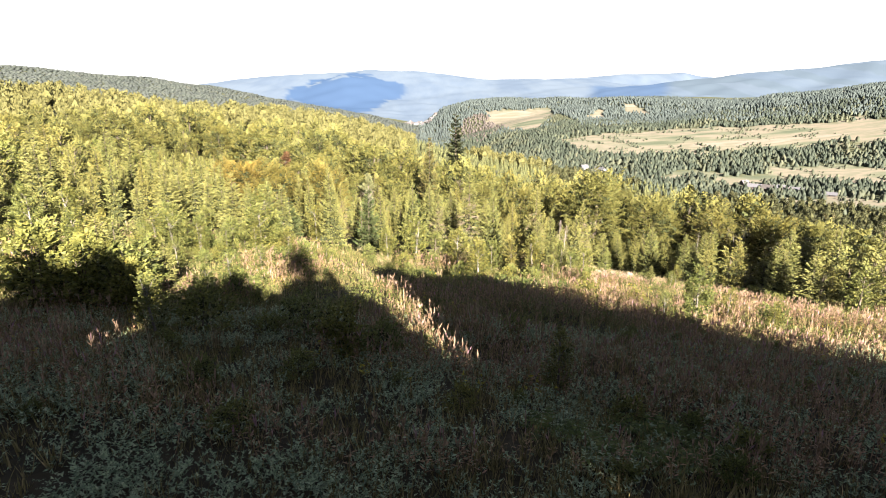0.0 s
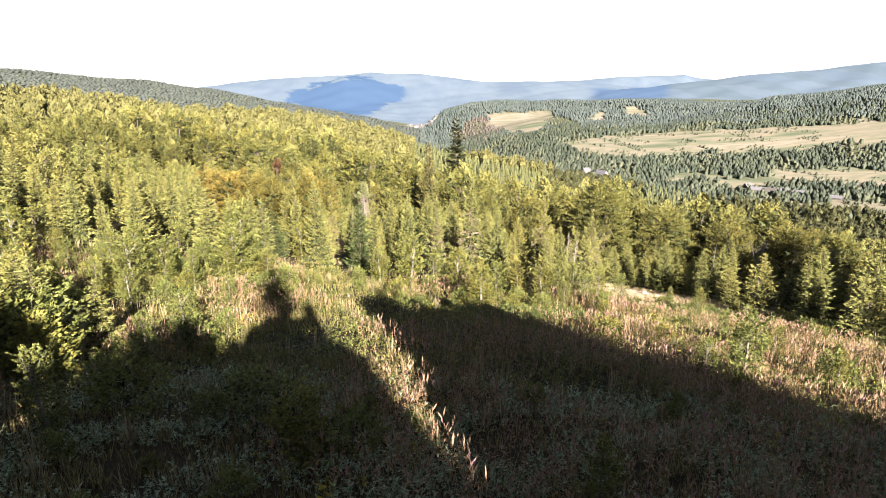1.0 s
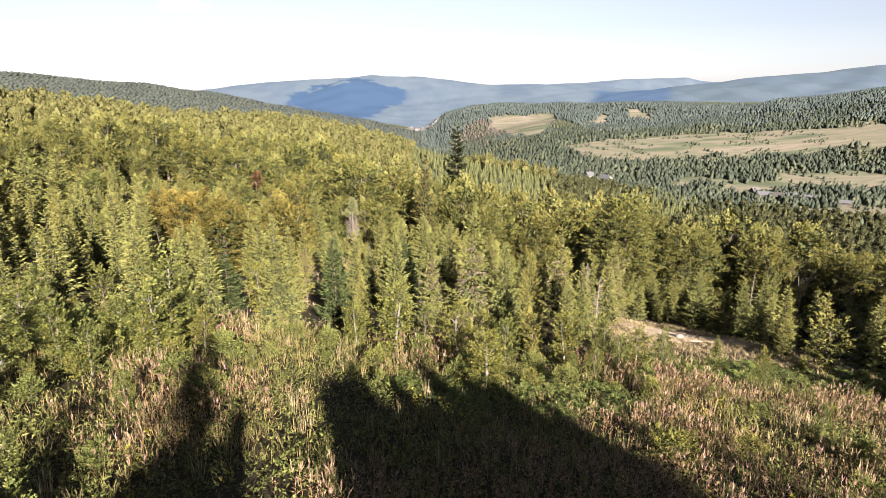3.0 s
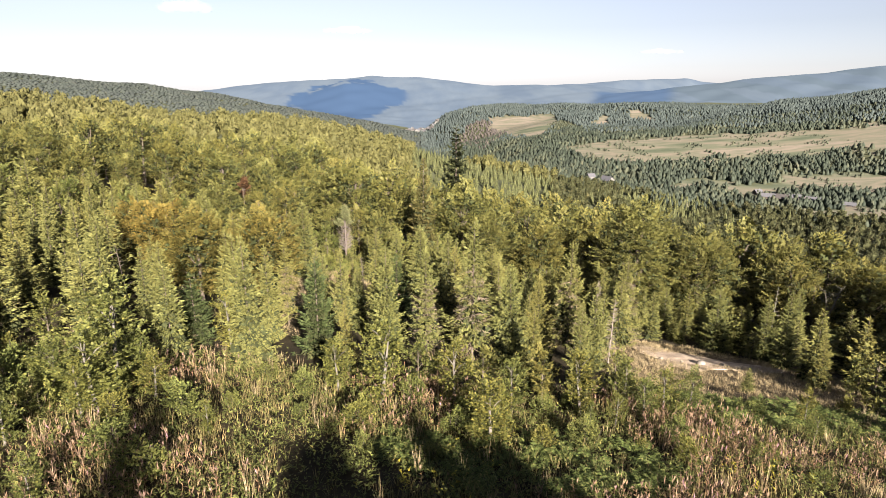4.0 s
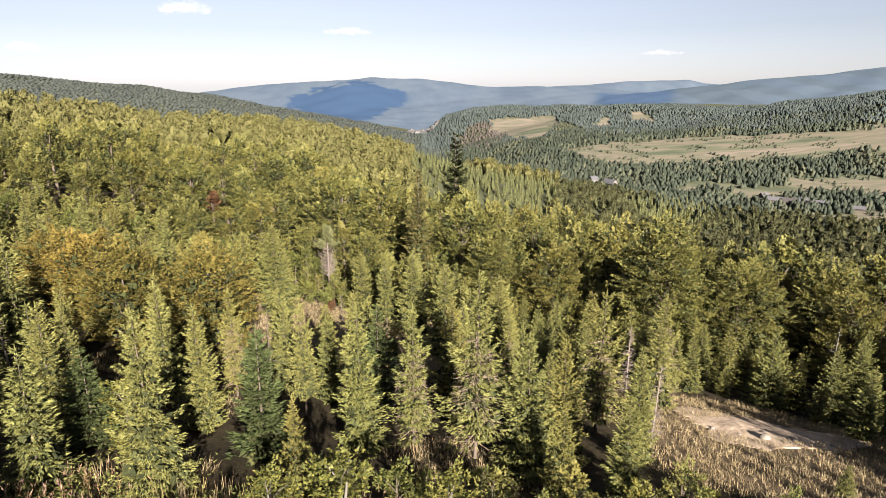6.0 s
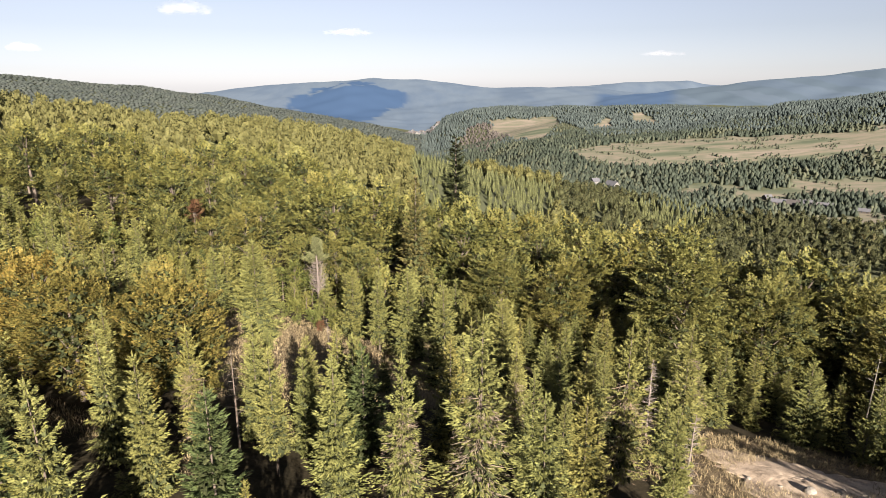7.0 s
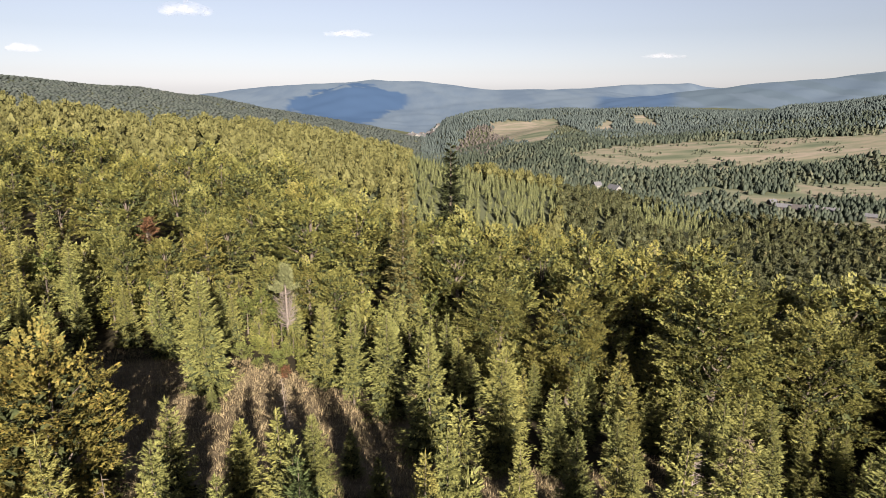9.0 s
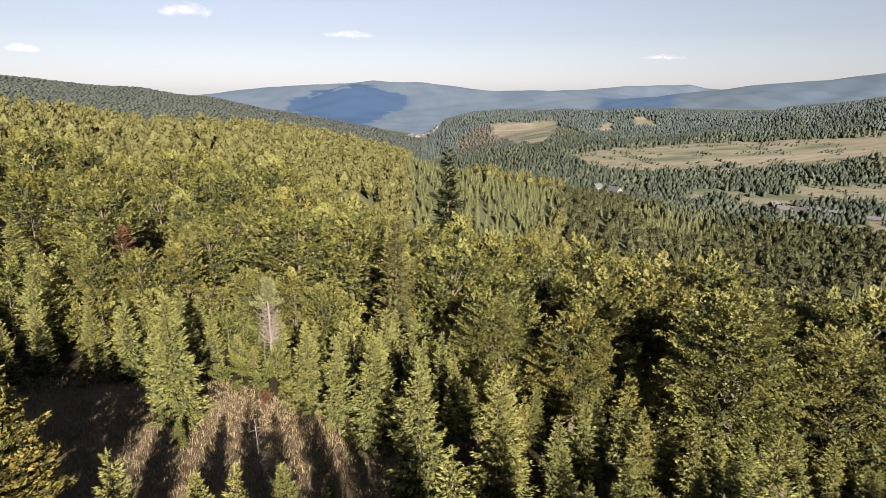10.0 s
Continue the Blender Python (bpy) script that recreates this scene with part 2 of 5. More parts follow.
def fan(g, base, axis, length, k, size, broad=0.42, sag=0.12, loose=0.4, slim=0.42):
    """Corners of leafy fans: from each base along its axis, k leaves to both sides in one loose, sagging plane."""
    n = len(base)
    side = unit_rows(np.cross(axis, (0.003, 0.004, 1.0)))
    top = np.cross(side, axis)
    v = (np.arange(k) + g.random((n, k))) / k
    sg = np.where(np.arange(k) % 2, 1.0, -1.0) * np.ones((n, 1))
    w = sg * g.random((n, k)) ** 0.8 * broad * (1.02 - 0.8 * v)
    L = length[:, None]
    at = base[:, None] + axis[:, None] * (L * v)[..., None] + side[:, None] * (L * w)[..., None]
    at = at - np.array((0, 0, 1.0)) * (L * sag * (v * v + 1.5 * w * w))[..., None] + top[:, None] * (L * g.normal(0, 0.035, (n, k)))[..., None]
    way = unit_rows(axis[:, None] * (0.45 + 0.6 * v)[..., None] + side[:, None] * (sg * (0.95 - 0.6 * v))[..., None] + g.normal(0, 0.22, (n, k, 3)) - np.array((0, 0, 0.18)))
    nn = unit_rows(top[:, None] + g.normal(0, loose, (n, k, 3)))
    across = unit_rows(np.cross(way, nn)) * (size * slim * g.uniform(0.75, 1.25, (n, k)))[..., None]
    tip = at + way * (size * g.uniform(0.75, 1.3, (n, k)) * (1.1 - 0.3 * v))[..., None]
    return np.stack([at - across, at + across, tip], 2).reshape(-1, 3)


def part(name, me, parent, label=""):
    ob = new(name, me)
    ob.parent = parent
    if label:
        tagged(ob, label)
    return ob


def thing(name, label, category, group=""):
    return tagged(new(name), label, category, group)


UP = np.array((0.0, 0.0, 1.0))

# ---- the lie of the land ----
CX, CY, CZ = 2.0, 60.0, 20.0
_y = np.arange(-600.0, 701.0)
_s = np.interp(_y, [-600, -60, -25, 0, 55, 110, 165, 230, 320, 700], [17, 20, 17.4, 13.5, 2.0, -9.6, -17.5, -32, -58, -95])
_s = np.convolve(np.pad(_s, 12, mode="edge"), np.ones(25) / 25, "valid")


def ridge(az, r, azs, tans, dist, front, back, trees):
    """A crest seen from the flight's end at the given slopes, less the height of its trees; falls off to both sides."""
    d = np.asarray(dist, float)
    top = CZ + np.interp(az, azs, tans) * d - trees
    w = np.where(r < d, front, back)
    fade = smooth(azs[0] - 8, azs[0], az) * (1 - smooth(azs[-1], azs[-1] + 8, az))
    return top, np.exp(-(((r - d) / w) ** 2)) * fade


SPUR = ([-15, -13, -9.3, -7, -4, -2.5], [-0.032, -0.014, 0.003, 0.001, -0.012, -0.032], 3500, 600, 260, 0)


def height(x, y):
    x, y = np.asarray(x, float), np.asarray(y, float)
    xc = 170 * np.tanh(x / 170)
    yc = np.clip(y, -40, 125)
    near = np.interp(y, _y, _s) + xc * (-0.035 - 0.00129 * yc)
    near = near + 0.25 * np.sin(x * 0.21 + 1) * np.cos(y * 0.17) + 0.12 * np.sin(x * 0.6 + y * 0.45)
    r = np.hypot(x - CX, y - CY)
    az = np.degrees(np.arctan2(x - CX, y - CY))
    base = -96 + 26 * smooth(620, 1100, r) + 3 * np.sin(x / 90) * np.cos(y / 120) - 50 * (1 - smooth(-2, 12, az)) * smooth(600, 1000, r)
    back = smooth(75, 110, np.abs(az))
    base = base * (1 - back) + (20 + 15 * np.sin(az / 13)) * back
    far = base
    for args in (
        ([-75, -36, -29, -26, -22, -15, -9, -4.3, -0.6, 4.3, 11.3, 16], [0.0, -0.010, -0.032, -0.044, -0.042, -0.054, -0.076, -0.096, -0.115, -0.139, -0.175, -0.195], 420, 210, 240, 15),
        ([-75, -35.7, -32.9, -30.2, -26.2, -22.8, -19.7, -15, -10, -4.8, -1], [0.03, 0.0186, 0.0128, 0.0111, 0.0038, -0.0072, -0.0172, -0.0312, -0.0493, -0.0704, -0.087], 1500, 520, 600, 13),
        ([-3.0, -1.6, 0, 2.6, 10.9, 22.8, 30], [-0.087, -0.073, -0.0495, -0.0367, -0.0304, -0.0288, -0.03], 1650, 260, 500, 11),
        ([27, 29.1, 32.1, 35.2, 45, 75], [-0.032, -0.023, -0.0146, -0.0031, 0.02, 0.03], 1450, 330, 600, 13),
        ([-24, -21.5, -18.7, -13.8, -9.3, -6.8, -2.1, 1.5, 4.6, 8.7, 13.7, 17], [-0.02, -0.0105, -0.0039, 0.004, 0.006, 0.0114, 0.0081, 0.0013, -0.0047, -0.0027, -0.004, -0.012], 4000, 900, 300, 0),
        SPUR,
        ([10, 13.7, 16, 21.3, 22.6, 25], [-0.004, 0.0001, 0.004, 0.0062, 0.0006, -0.004], 4550, 300, 200, 0),
        ([12, 14.8, 19.5, 26.9, 31.9, 35, 75], [-0.028, -0.0177, -0.0104, 0.0062, 0.0136, 0.0204, 0.03], 3200, 700, 500, 0),
    ):
        top, g = ridge(az, r, *args)
        far = np.maximum(far, base + np.maximum(top - base, 0) * g)
    rough = smooth(900, 1500, r)
    far = far + rough * (7 * np.sin(x / 83 + 1.3 * np.sin(y / 140)) * np.cos(y / 97) + 4 * np.sin(x / 41) * np.sin(y / 37)) * (1 - 0.5 * smooth(2500, 3200, r))
    w = smooth(170, 330, r)
    near = near + 2.0 * np.exp(-(((x + 60) / 45) ** 2) - ((y - 165) / 40) ** 2)
    return near * (1 - w) + far * w


def hz(x, y):
    return float(height(x, y))


RNG = np.random.default_rng(7)


def blob_noise(x, y, scale, seed=0):
    """Smooth value in 0..1 from a few crossing waves."""
    r = np.random.default_rng(seed)
    v = 0
    for i in range(6):
        a, p = r.uniform(0, 6.283, 2)
        s = scale * r.uniform(0.6, 1.7)
        v = v + np.sin((x * math.cos(a) + y * math.sin(a)) * 6.283 / s + p)
    return 0.5 + v / 7


def inside(az, r, poly):
    """Whether bearing and distance lie within the outline, corner by corner."""
    hit = np.zeros(np.shape(az), bool)
    for (a0, r0), (a1, r1) in zip(poly, poly[1:] + poly[:1]):
        if a0 != a1:
            hit ^= ((a0 > az) != (a1 > az)) & (r < r0 + (az - a0) * (r1 - r0) / (a1 - a0))
    return hit


# outlines of the open ground in bearing and distance from the flight's end
PASTURES = [
    [(3.8, 1510), (7.1, 1500), (10.3, 1510), (10.6, 1350), (9.4, 1110), (6.9, 1180), (4.5, 1320)],
    [(13.4, 1350), (15.2, 1425), (15.4, 1330), (14.3, 1320)],
    [(16.7, 1515), (18.4, 1505), (19.4, 1350), (17.4, 1380)],
    [(33.4, 1385), (34.3, 1440), (35.6, 1470), (35.6, 1410)],
    [(10.8, 935), (13.5, 985), (22.0, 1065), (30.3, 1095), (35.8, 1115), (44.0, 1140), (44.0, 940), (36.0, 955), (28.1, 885), (24.0, 865), (20.4, 832), (16.8, 822), (13.0, 860)],
    [(25.6, 700), (27.6, 746), (32.1, 768), (32.3, 720), (29.5, 694), (27.7, 676)],
    [(30.3, 812), (36.4, 838), (44.0, 840), (44.0, 755), (36.5, 748), (33.2, 752), (30.8, 766)],
    [(20.6, 694), (24.1, 748), (27.6, 770), (26.2, 706), (21.5, 680)],
    [(31.5, 618), (33.5, 634), (36.8, 655), (44.0, 660), (44.0, 590), (37.0, 592), (33.7, 584)],
]
DYING = [(0.4, 1215), (1.4, 1360), (3.7, 1470), (4.6, 1365), (6.4, 1245), (3.8, 1107)]
SCRUB = [(9.6, 1300), (11.2, 1385), (12.4, 1280), (15.0, 1010), (12.6, 975)]


def veer(x, y):
    """Bearing and distance with the uneven run of real wood edges."""
    r = np.hypot(x - CX, y - CY)
    az = np.degrees(np.arctan2(x - CX, y - CY))
    return az + 0.7 * (blob_noise(x, y, 45, 4) - 0.5), r + 34 * (blob_noise(x, y, 60, 6) - 0.5) + 16 * (blob_noise(x, y, 24, 8) - 0.5)


def open_land(x, y):
    """Where the valley and its hills are pasture, 0 or 1."""
    az, r = veer(x, y)
    v = np.zeros(np.shape(az), bool)
    for poly in PASTURES:
        v |= inside(az, r, poly)
    return v * 1.0


def ground_material():
    m, n, k = material("hill_ground")
    co = n.new("ShaderNodeTexCoord")
    att, att2 = n.new("ShaderNodeAttribute"), n.new("ShaderNodeAttribute")
    att.attribute_name, att2.attribute_name = "pasture", "distance"
    tex = []
    for s in (0.35, 4.0, 0.018):
        t = n.new("ShaderNodeTexNoise")
        t.inputs["Scale"].default_value, t.inputs["Detail"].default_value = s, 7
        k.new(co.outputs["Object"], t.inputs["Vector"])
        tex.append(t)
    near = ramp(n, scaled([(0.3, (0.014, 0.012, 0.007)), (0.5, (0.032, 0.026, 0.014)), (0.7, (0.056, 0.043, 0.023))]))
    mix = n.new("ShaderNodeMix")
    mix.inputs["Factor"].default_value = 0.45
    k.new(tex[0].outputs["Fac"], mix.inputs["A"])
    k.new(tex[1].outputs["Fac"], mix.inputs["B"])
    k.new(mix.outputs["Result"], near.inputs[0])
    mp = n.new("ShaderNodeMapping")
    mp.inputs["Scale"].default_value = (0.008, 0.026, 0.02)
    mp.inputs["Rotation"].default_value = (0, 0, 0.35)
    strips = n.new("ShaderNodeTexNoise")
    strips.inputs["Scale"].default_value, strips.inputs["Detail"].default_value = 1.0, 8
    k.new(co.outputs["Object"], mp.inputs[0])
    k.new(mp.outputs[0], strips.inputs["Vector"])
    field = ramp(n, scaled([(0.34, (0.066, 0.078, 0.050)), (0.42, (0.105, 0.110, 0.074)), (0.50, (0.160, 0.138, 0.105)), (0.56, (0.112, 0.112, 0.078)), (0.64, (0.185, 0.155, 0.125)), (0.75, (0.09, 0.096, 0.064))]))
    k.new(strips.outputs["Fac"], field.inputs[0])
    wood = ramp(n, scaled([(0.3, (0.046, 0.052, 0.028)), (0.7, (0.074, 0.078, 0.042))]))
    k.new(tex[2].outputs["Fac"], wood.inputs[0])
    a, b = n.new("ShaderNodeMix"), n.new("ShaderNodeMix")
    a.data_type = b.data_type = "RGBA"
    k.new(att2.outputs["Fac"], a.inputs["Factor"])
    straw, litter, pale = n.new("ShaderNodeMix"), n.new("ShaderNodeAttribute"), ramp(n, scaled([(0.3, (0.045, 0.035, 0.021)), (0.5, (0.125, 0.096, 0.060)), (0.7, (0.22, 0.17, 0.11))]))
    straw.data_type, litter.attribute_name = "RGBA", "dry_litter"
    k.new(mix.outputs["Result"], pale.inputs[0])
    k.new(litter.outputs["Fac"], straw.inputs["Factor"])
    k.new(near.outputs[0], straw.inputs["A"])
    k.new(pale.outputs[0], straw.inputs["B"])
    k.new(straw.outputs["Result"], a.inputs["A"])
    k.new(wood.outputs[0], a.inputs["B"])
    k.new(att.outputs["Fac"], b.inputs["Factor"])
    k.new(a.outputs["Result"], b.inputs["A"])
    k.new(field.outputs[0], b.inputs["B"])
    bs, bp, out = n.new("ShaderNodeBsdfPrincipled"), n.new("ShaderNodeBump"), n.new("ShaderNodeOutputMaterial")
    bp.inputs["Strength"].default_value, bp.inputs["Distance"].default_value = 0.6, 0.15
    k.new(mix.outputs["Result"], bp.inputs["Height"])
    k.new(b.outputs["Result"], bs.inputs["Base Color"])
    k.new(bp.outputs[0], bs.inputs["Normal"])
    bs.inputs["Roughness"].default_value = 0.95
    bs.inputs["Specular IOR Level"].default_value = 0.1
    k.new(bs.outputs[0], out.inputs[0])
    return m


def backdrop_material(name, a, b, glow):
    """Wooded mountains kilometres away, a plain far backdrop with the air's haze put into its blue colour and glow."""
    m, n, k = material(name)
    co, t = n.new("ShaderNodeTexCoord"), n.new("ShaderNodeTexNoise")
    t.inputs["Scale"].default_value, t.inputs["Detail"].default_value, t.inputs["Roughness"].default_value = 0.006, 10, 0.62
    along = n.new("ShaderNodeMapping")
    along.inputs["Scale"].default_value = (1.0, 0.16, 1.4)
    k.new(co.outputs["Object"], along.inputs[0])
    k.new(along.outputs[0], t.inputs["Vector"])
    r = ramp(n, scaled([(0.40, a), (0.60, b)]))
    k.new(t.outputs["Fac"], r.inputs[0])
    shade_, leafy_ = n.new("ShaderNodeAttribute"), n.new("ShaderNodeAttribute")
    shade_.attribute_name, leafy_.attribute_name = "shade_and_dark", "leafy_wood"
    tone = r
    # second colour: the cloud shade painted on the spur, and a darker right slope
    for at_, col in ((leafy_, (0.032, 0.042, 0.052, 1)), (shade_, (0.019, 0.032, 0.057, 1))):
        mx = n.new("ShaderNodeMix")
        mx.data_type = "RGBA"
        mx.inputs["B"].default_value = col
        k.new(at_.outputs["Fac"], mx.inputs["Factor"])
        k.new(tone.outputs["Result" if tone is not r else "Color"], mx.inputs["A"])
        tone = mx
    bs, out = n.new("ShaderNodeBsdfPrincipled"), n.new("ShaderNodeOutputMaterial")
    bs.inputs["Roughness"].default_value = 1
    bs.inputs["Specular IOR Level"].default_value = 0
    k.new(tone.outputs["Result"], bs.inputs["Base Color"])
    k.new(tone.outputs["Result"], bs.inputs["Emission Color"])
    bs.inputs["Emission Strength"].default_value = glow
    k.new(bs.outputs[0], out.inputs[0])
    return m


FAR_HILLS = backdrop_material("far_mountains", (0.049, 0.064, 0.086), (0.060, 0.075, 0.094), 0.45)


def build_ground():
    """One sheet from underfoot to the mountains, finer ahead of the flight."""
    az = np.radians(np.concatenate([np.arange(-48, 48, 0.32), np.arange(48, 312, 3.0)]))
    rr = np.concatenate([np.arange(0.8, 90, 1.3), 90 * (4750 / 90) ** np.linspace(0, 1, 270)])
    A, R_ = np.meshgrid(az, rr)
    x, y = CX + R_ * np.sin(A), CY + R_ * np.cos(A)
    v = np.stack([x, y, height(x, y)], -1).reshape(-1, 3)
    n = len(az)
    i, j = np.meshgrid(np.arange(len(rr) - 1), np.arange(n), indexing="ij")
    j2 = (j + 1) % n
    q = np.stack([i * n + j, i * n + j2, (i + 1) * n + j2, (i + 1) * n + j], -1).reshape(-1, 4)[:, ::-1]
    v = np.vstack([v, [[CX, CY, hz(CX, CY)]]])
    me = mesh_from("ground", v, q, GROUND, True)
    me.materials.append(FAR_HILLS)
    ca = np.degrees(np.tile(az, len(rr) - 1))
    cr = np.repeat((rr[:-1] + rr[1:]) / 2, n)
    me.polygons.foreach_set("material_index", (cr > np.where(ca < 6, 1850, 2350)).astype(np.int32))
    dv = np.hypot(v[:, 0] - CX, v[:, 1] - CY)
    av = np.degrees(np.arctan2(v[:, 0] - CX, v[:, 1] - CY))
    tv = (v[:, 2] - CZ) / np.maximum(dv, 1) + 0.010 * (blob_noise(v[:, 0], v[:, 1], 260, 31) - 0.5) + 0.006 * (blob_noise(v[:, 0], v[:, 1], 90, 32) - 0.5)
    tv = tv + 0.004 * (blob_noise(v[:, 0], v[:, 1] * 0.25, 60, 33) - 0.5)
    # outline of a cloud's shadow on the spur, painted in as darker blue
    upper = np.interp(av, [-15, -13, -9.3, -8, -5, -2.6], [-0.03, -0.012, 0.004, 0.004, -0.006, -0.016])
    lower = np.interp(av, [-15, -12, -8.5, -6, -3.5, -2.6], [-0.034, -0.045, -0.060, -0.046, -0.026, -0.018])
    shade_and_dark = smooth(-15.0, -14.4, av) * (1 - smooth(-4.0, -3.2, av)) * (1 - smooth(-0.001, 0.001, tv - upper)) * smooth(-0.0015, 0.0015, tv - lower)
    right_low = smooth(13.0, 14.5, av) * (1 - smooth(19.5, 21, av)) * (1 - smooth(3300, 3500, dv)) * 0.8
    shade_and_dark = np.maximum(shade_and_dark, right_low)
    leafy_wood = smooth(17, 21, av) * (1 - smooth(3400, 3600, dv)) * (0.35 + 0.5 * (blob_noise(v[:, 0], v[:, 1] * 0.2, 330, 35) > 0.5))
    dry = ((((v[:, 0] + 14) / 17) ** 2 + ((v[:, 1] - 96.5) / 11) ** 2 < 1) | ((v[:, 0] > -4) & (v[:, 0] < 20) & (v[:, 1] > 87) & (v[:, 1] < 94)) | (((v[:, 0] - 28) / 12) ** 2 + ((v[:, 1] - 78) / 12) ** 2 < 1)) * 1.0
    for key, val in (("dry_litter", dry), ("shade_and_dark", shade_and_dark), ("leafy_wood", leafy_wood), ("pasture", open_land(v[:, 0], v[:, 1])), ("distance", smooth(110, 230, np.hypot(v[:, 0] - CX, v[:, 1] - CY)))):
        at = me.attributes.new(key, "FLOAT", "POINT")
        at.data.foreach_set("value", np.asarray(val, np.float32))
    bm = bmesh.new()
    bm.from_mesh(me)
    bm.verts.ensure_lookup_table()
    c = bm.verts[len(v) - 1]
    for a in range(n):
        bm.faces.new((c, bm.verts[(a + 1) % n], bm.verts[a]))
    bm.to_mesh(me)
    bm.free()
    return tagged(new("ground", me), "grassy hillside falling to a wooded valley with pastures and hills", "ground", kind="structure")


GROUND = ground_material()
build_ground()

# ---- tree kinds ----


def with_dark_inside(c, mat, count, inner=None):
    """Crown mesh whose last faces fill its inside, in a dark colour that stands for shade."""
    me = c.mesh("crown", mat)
    me.materials.append(inner or SHADE_CORE)
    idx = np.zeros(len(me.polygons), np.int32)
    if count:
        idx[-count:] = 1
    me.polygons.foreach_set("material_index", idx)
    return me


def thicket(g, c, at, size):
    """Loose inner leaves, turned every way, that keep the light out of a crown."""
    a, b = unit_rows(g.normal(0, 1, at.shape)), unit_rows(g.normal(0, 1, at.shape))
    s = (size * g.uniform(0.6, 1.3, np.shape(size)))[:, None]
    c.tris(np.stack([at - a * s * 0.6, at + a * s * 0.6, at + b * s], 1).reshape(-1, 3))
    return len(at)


def spruce_meshes(h, rad, seed, whorls=21, arms=7, bare=0.06, mat=SPRUCE, ragged=0.2, droop=0.35, twigs=30, size=0.36, slim=0.14, hang=0.32, heart=420):
    """Tapered trunk; tiers of drooping boughs that turn up at the tip, each set with fine side twigs."""
    g = np.random.default_rng(seed)
    t, c = Soup(), Soup()
    lean = g.normal(0, 0.012, 2)
    axis = lambda z: np.array((lean[0] * z, lean[1] * z, z))
    t.limb([axis(h * u) for u in (-0.03, 0.1, 0.4, 0.7, 0.99)], [0.013 * h, 0.011 * h, 0.008 * h, 0.0045 * h, 0.001 * h], 6)
    rows = []
    for i in range(whorls):
        u0 = bare + (1 - bare) * (i + g.uniform(-0.25, 0.25)) / whorls
        n = arms if u0 < 0.8 else max(4, arms - 2)
        a0 = g.uniform(0, 6.28)
        for b in range(n):
            if g.random() < ragged * 0.4:
                continue
            u = min(max(u0 + g.normal(0, 0.25) / whorls, 0.02), 0.98)
            reach = rad * (1 - u) ** 0.92 * (0.80 + 0.20 * min(1, (u - bare + 0.08) / 0.2)) + 0.12
            rows.append((u, a0 + 6.283 * b / n + g.normal(0, 0.2), reach * g.uniform(1 - ragged * 1.5, 1 + ragged * 0.6)))
    R = np.array(rows)
    u, a, L = R[:, 0], R[:, 1], R[:, 2]
    n, k = len(R), twigs
    out = np.stack([np.cos(a), np.sin(a), 0 * a], -1)[:, None]
    side = np.stack([-np.sin(a), np.cos(a), 0 * a], -1)[:, None]
    up = np.array((0, 0, 1.0))
    v = (np.arange(k) + g.random((n, k))) / k
    sg = np.where(np.arange(k) % 2, 1.0, -1.0) * np.ones((n, 1))
    w = sg * g.random((n, k)) ** 0.7 * (0.40 * (1.0 - 0.78 * v) + 0.02)
    rise = (0.60 * u - droop * (1 - u))[:, None]
    LL = L[:, None]
    foot = np.stack([lean[0] * h * u, lean[1] * h * u, h * u], -1)[:, None]
    at = foot + out * (LL * (0.10 + 0.90 * v))[..., None] + side * (LL * w)[..., None] + up * (LL * (rise * v + 0.20 * v * v - 0.09 * np.sin(3.14 * v) - 0.35 * w * w - hang * 0.16 * g.random((n, k))))[..., None]
    way = unit_rows(out * (0.75 + 0.5 * v)[..., None] + side * (sg * (0.75 - 0.45 * v))[..., None] + up * (rise * 0.6 + 0.30 * v - hang * g.random((n, k)))[..., None] + g.normal(0, 0.16, (n, k, 3)))
    nn = unit_rows(up + out * 0.45 + g.normal(0, 0.5, (n, k, 3)))
    grow = size * (0.62 + 0.38 * np.minimum(1, LL / (0.5 * rad)))
    across = unit_rows(np.cross(way, nn)) * (grow * slim * g.uniform(0.75, 1.25, (n, k)))[..., None]
    tip = at + way * (grow * g.uniform(0.7, 1.3, (n, k)))[..., None]
    keep = g.random((n, k)) < np.clip(0.30 + 0.85 * LL / (0.7 * rad), 0, 1)
    c.tris(np.stack([at - across, at + across, tip], 2)[keep].reshape(-1, 3))
    for q in range(5):
        s_ = np.array((math.cos(q * 1.26), math.sin(q * 1.26), 0))
        c.poly([axis(h * 0.94) + s_ * 0.08, axis(h * 1.02), axis(h * 0.94) - s_ * 0.02])
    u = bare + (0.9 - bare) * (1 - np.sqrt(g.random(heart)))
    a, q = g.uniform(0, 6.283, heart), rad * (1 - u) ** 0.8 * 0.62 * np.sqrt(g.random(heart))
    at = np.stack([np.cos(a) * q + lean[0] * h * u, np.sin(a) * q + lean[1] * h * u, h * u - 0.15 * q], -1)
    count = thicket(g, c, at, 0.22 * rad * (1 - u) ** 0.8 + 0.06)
    return t.mesh("trunk", BARK, True), with_dark_inside(c, mat, count, SHADE_NEEDLES)


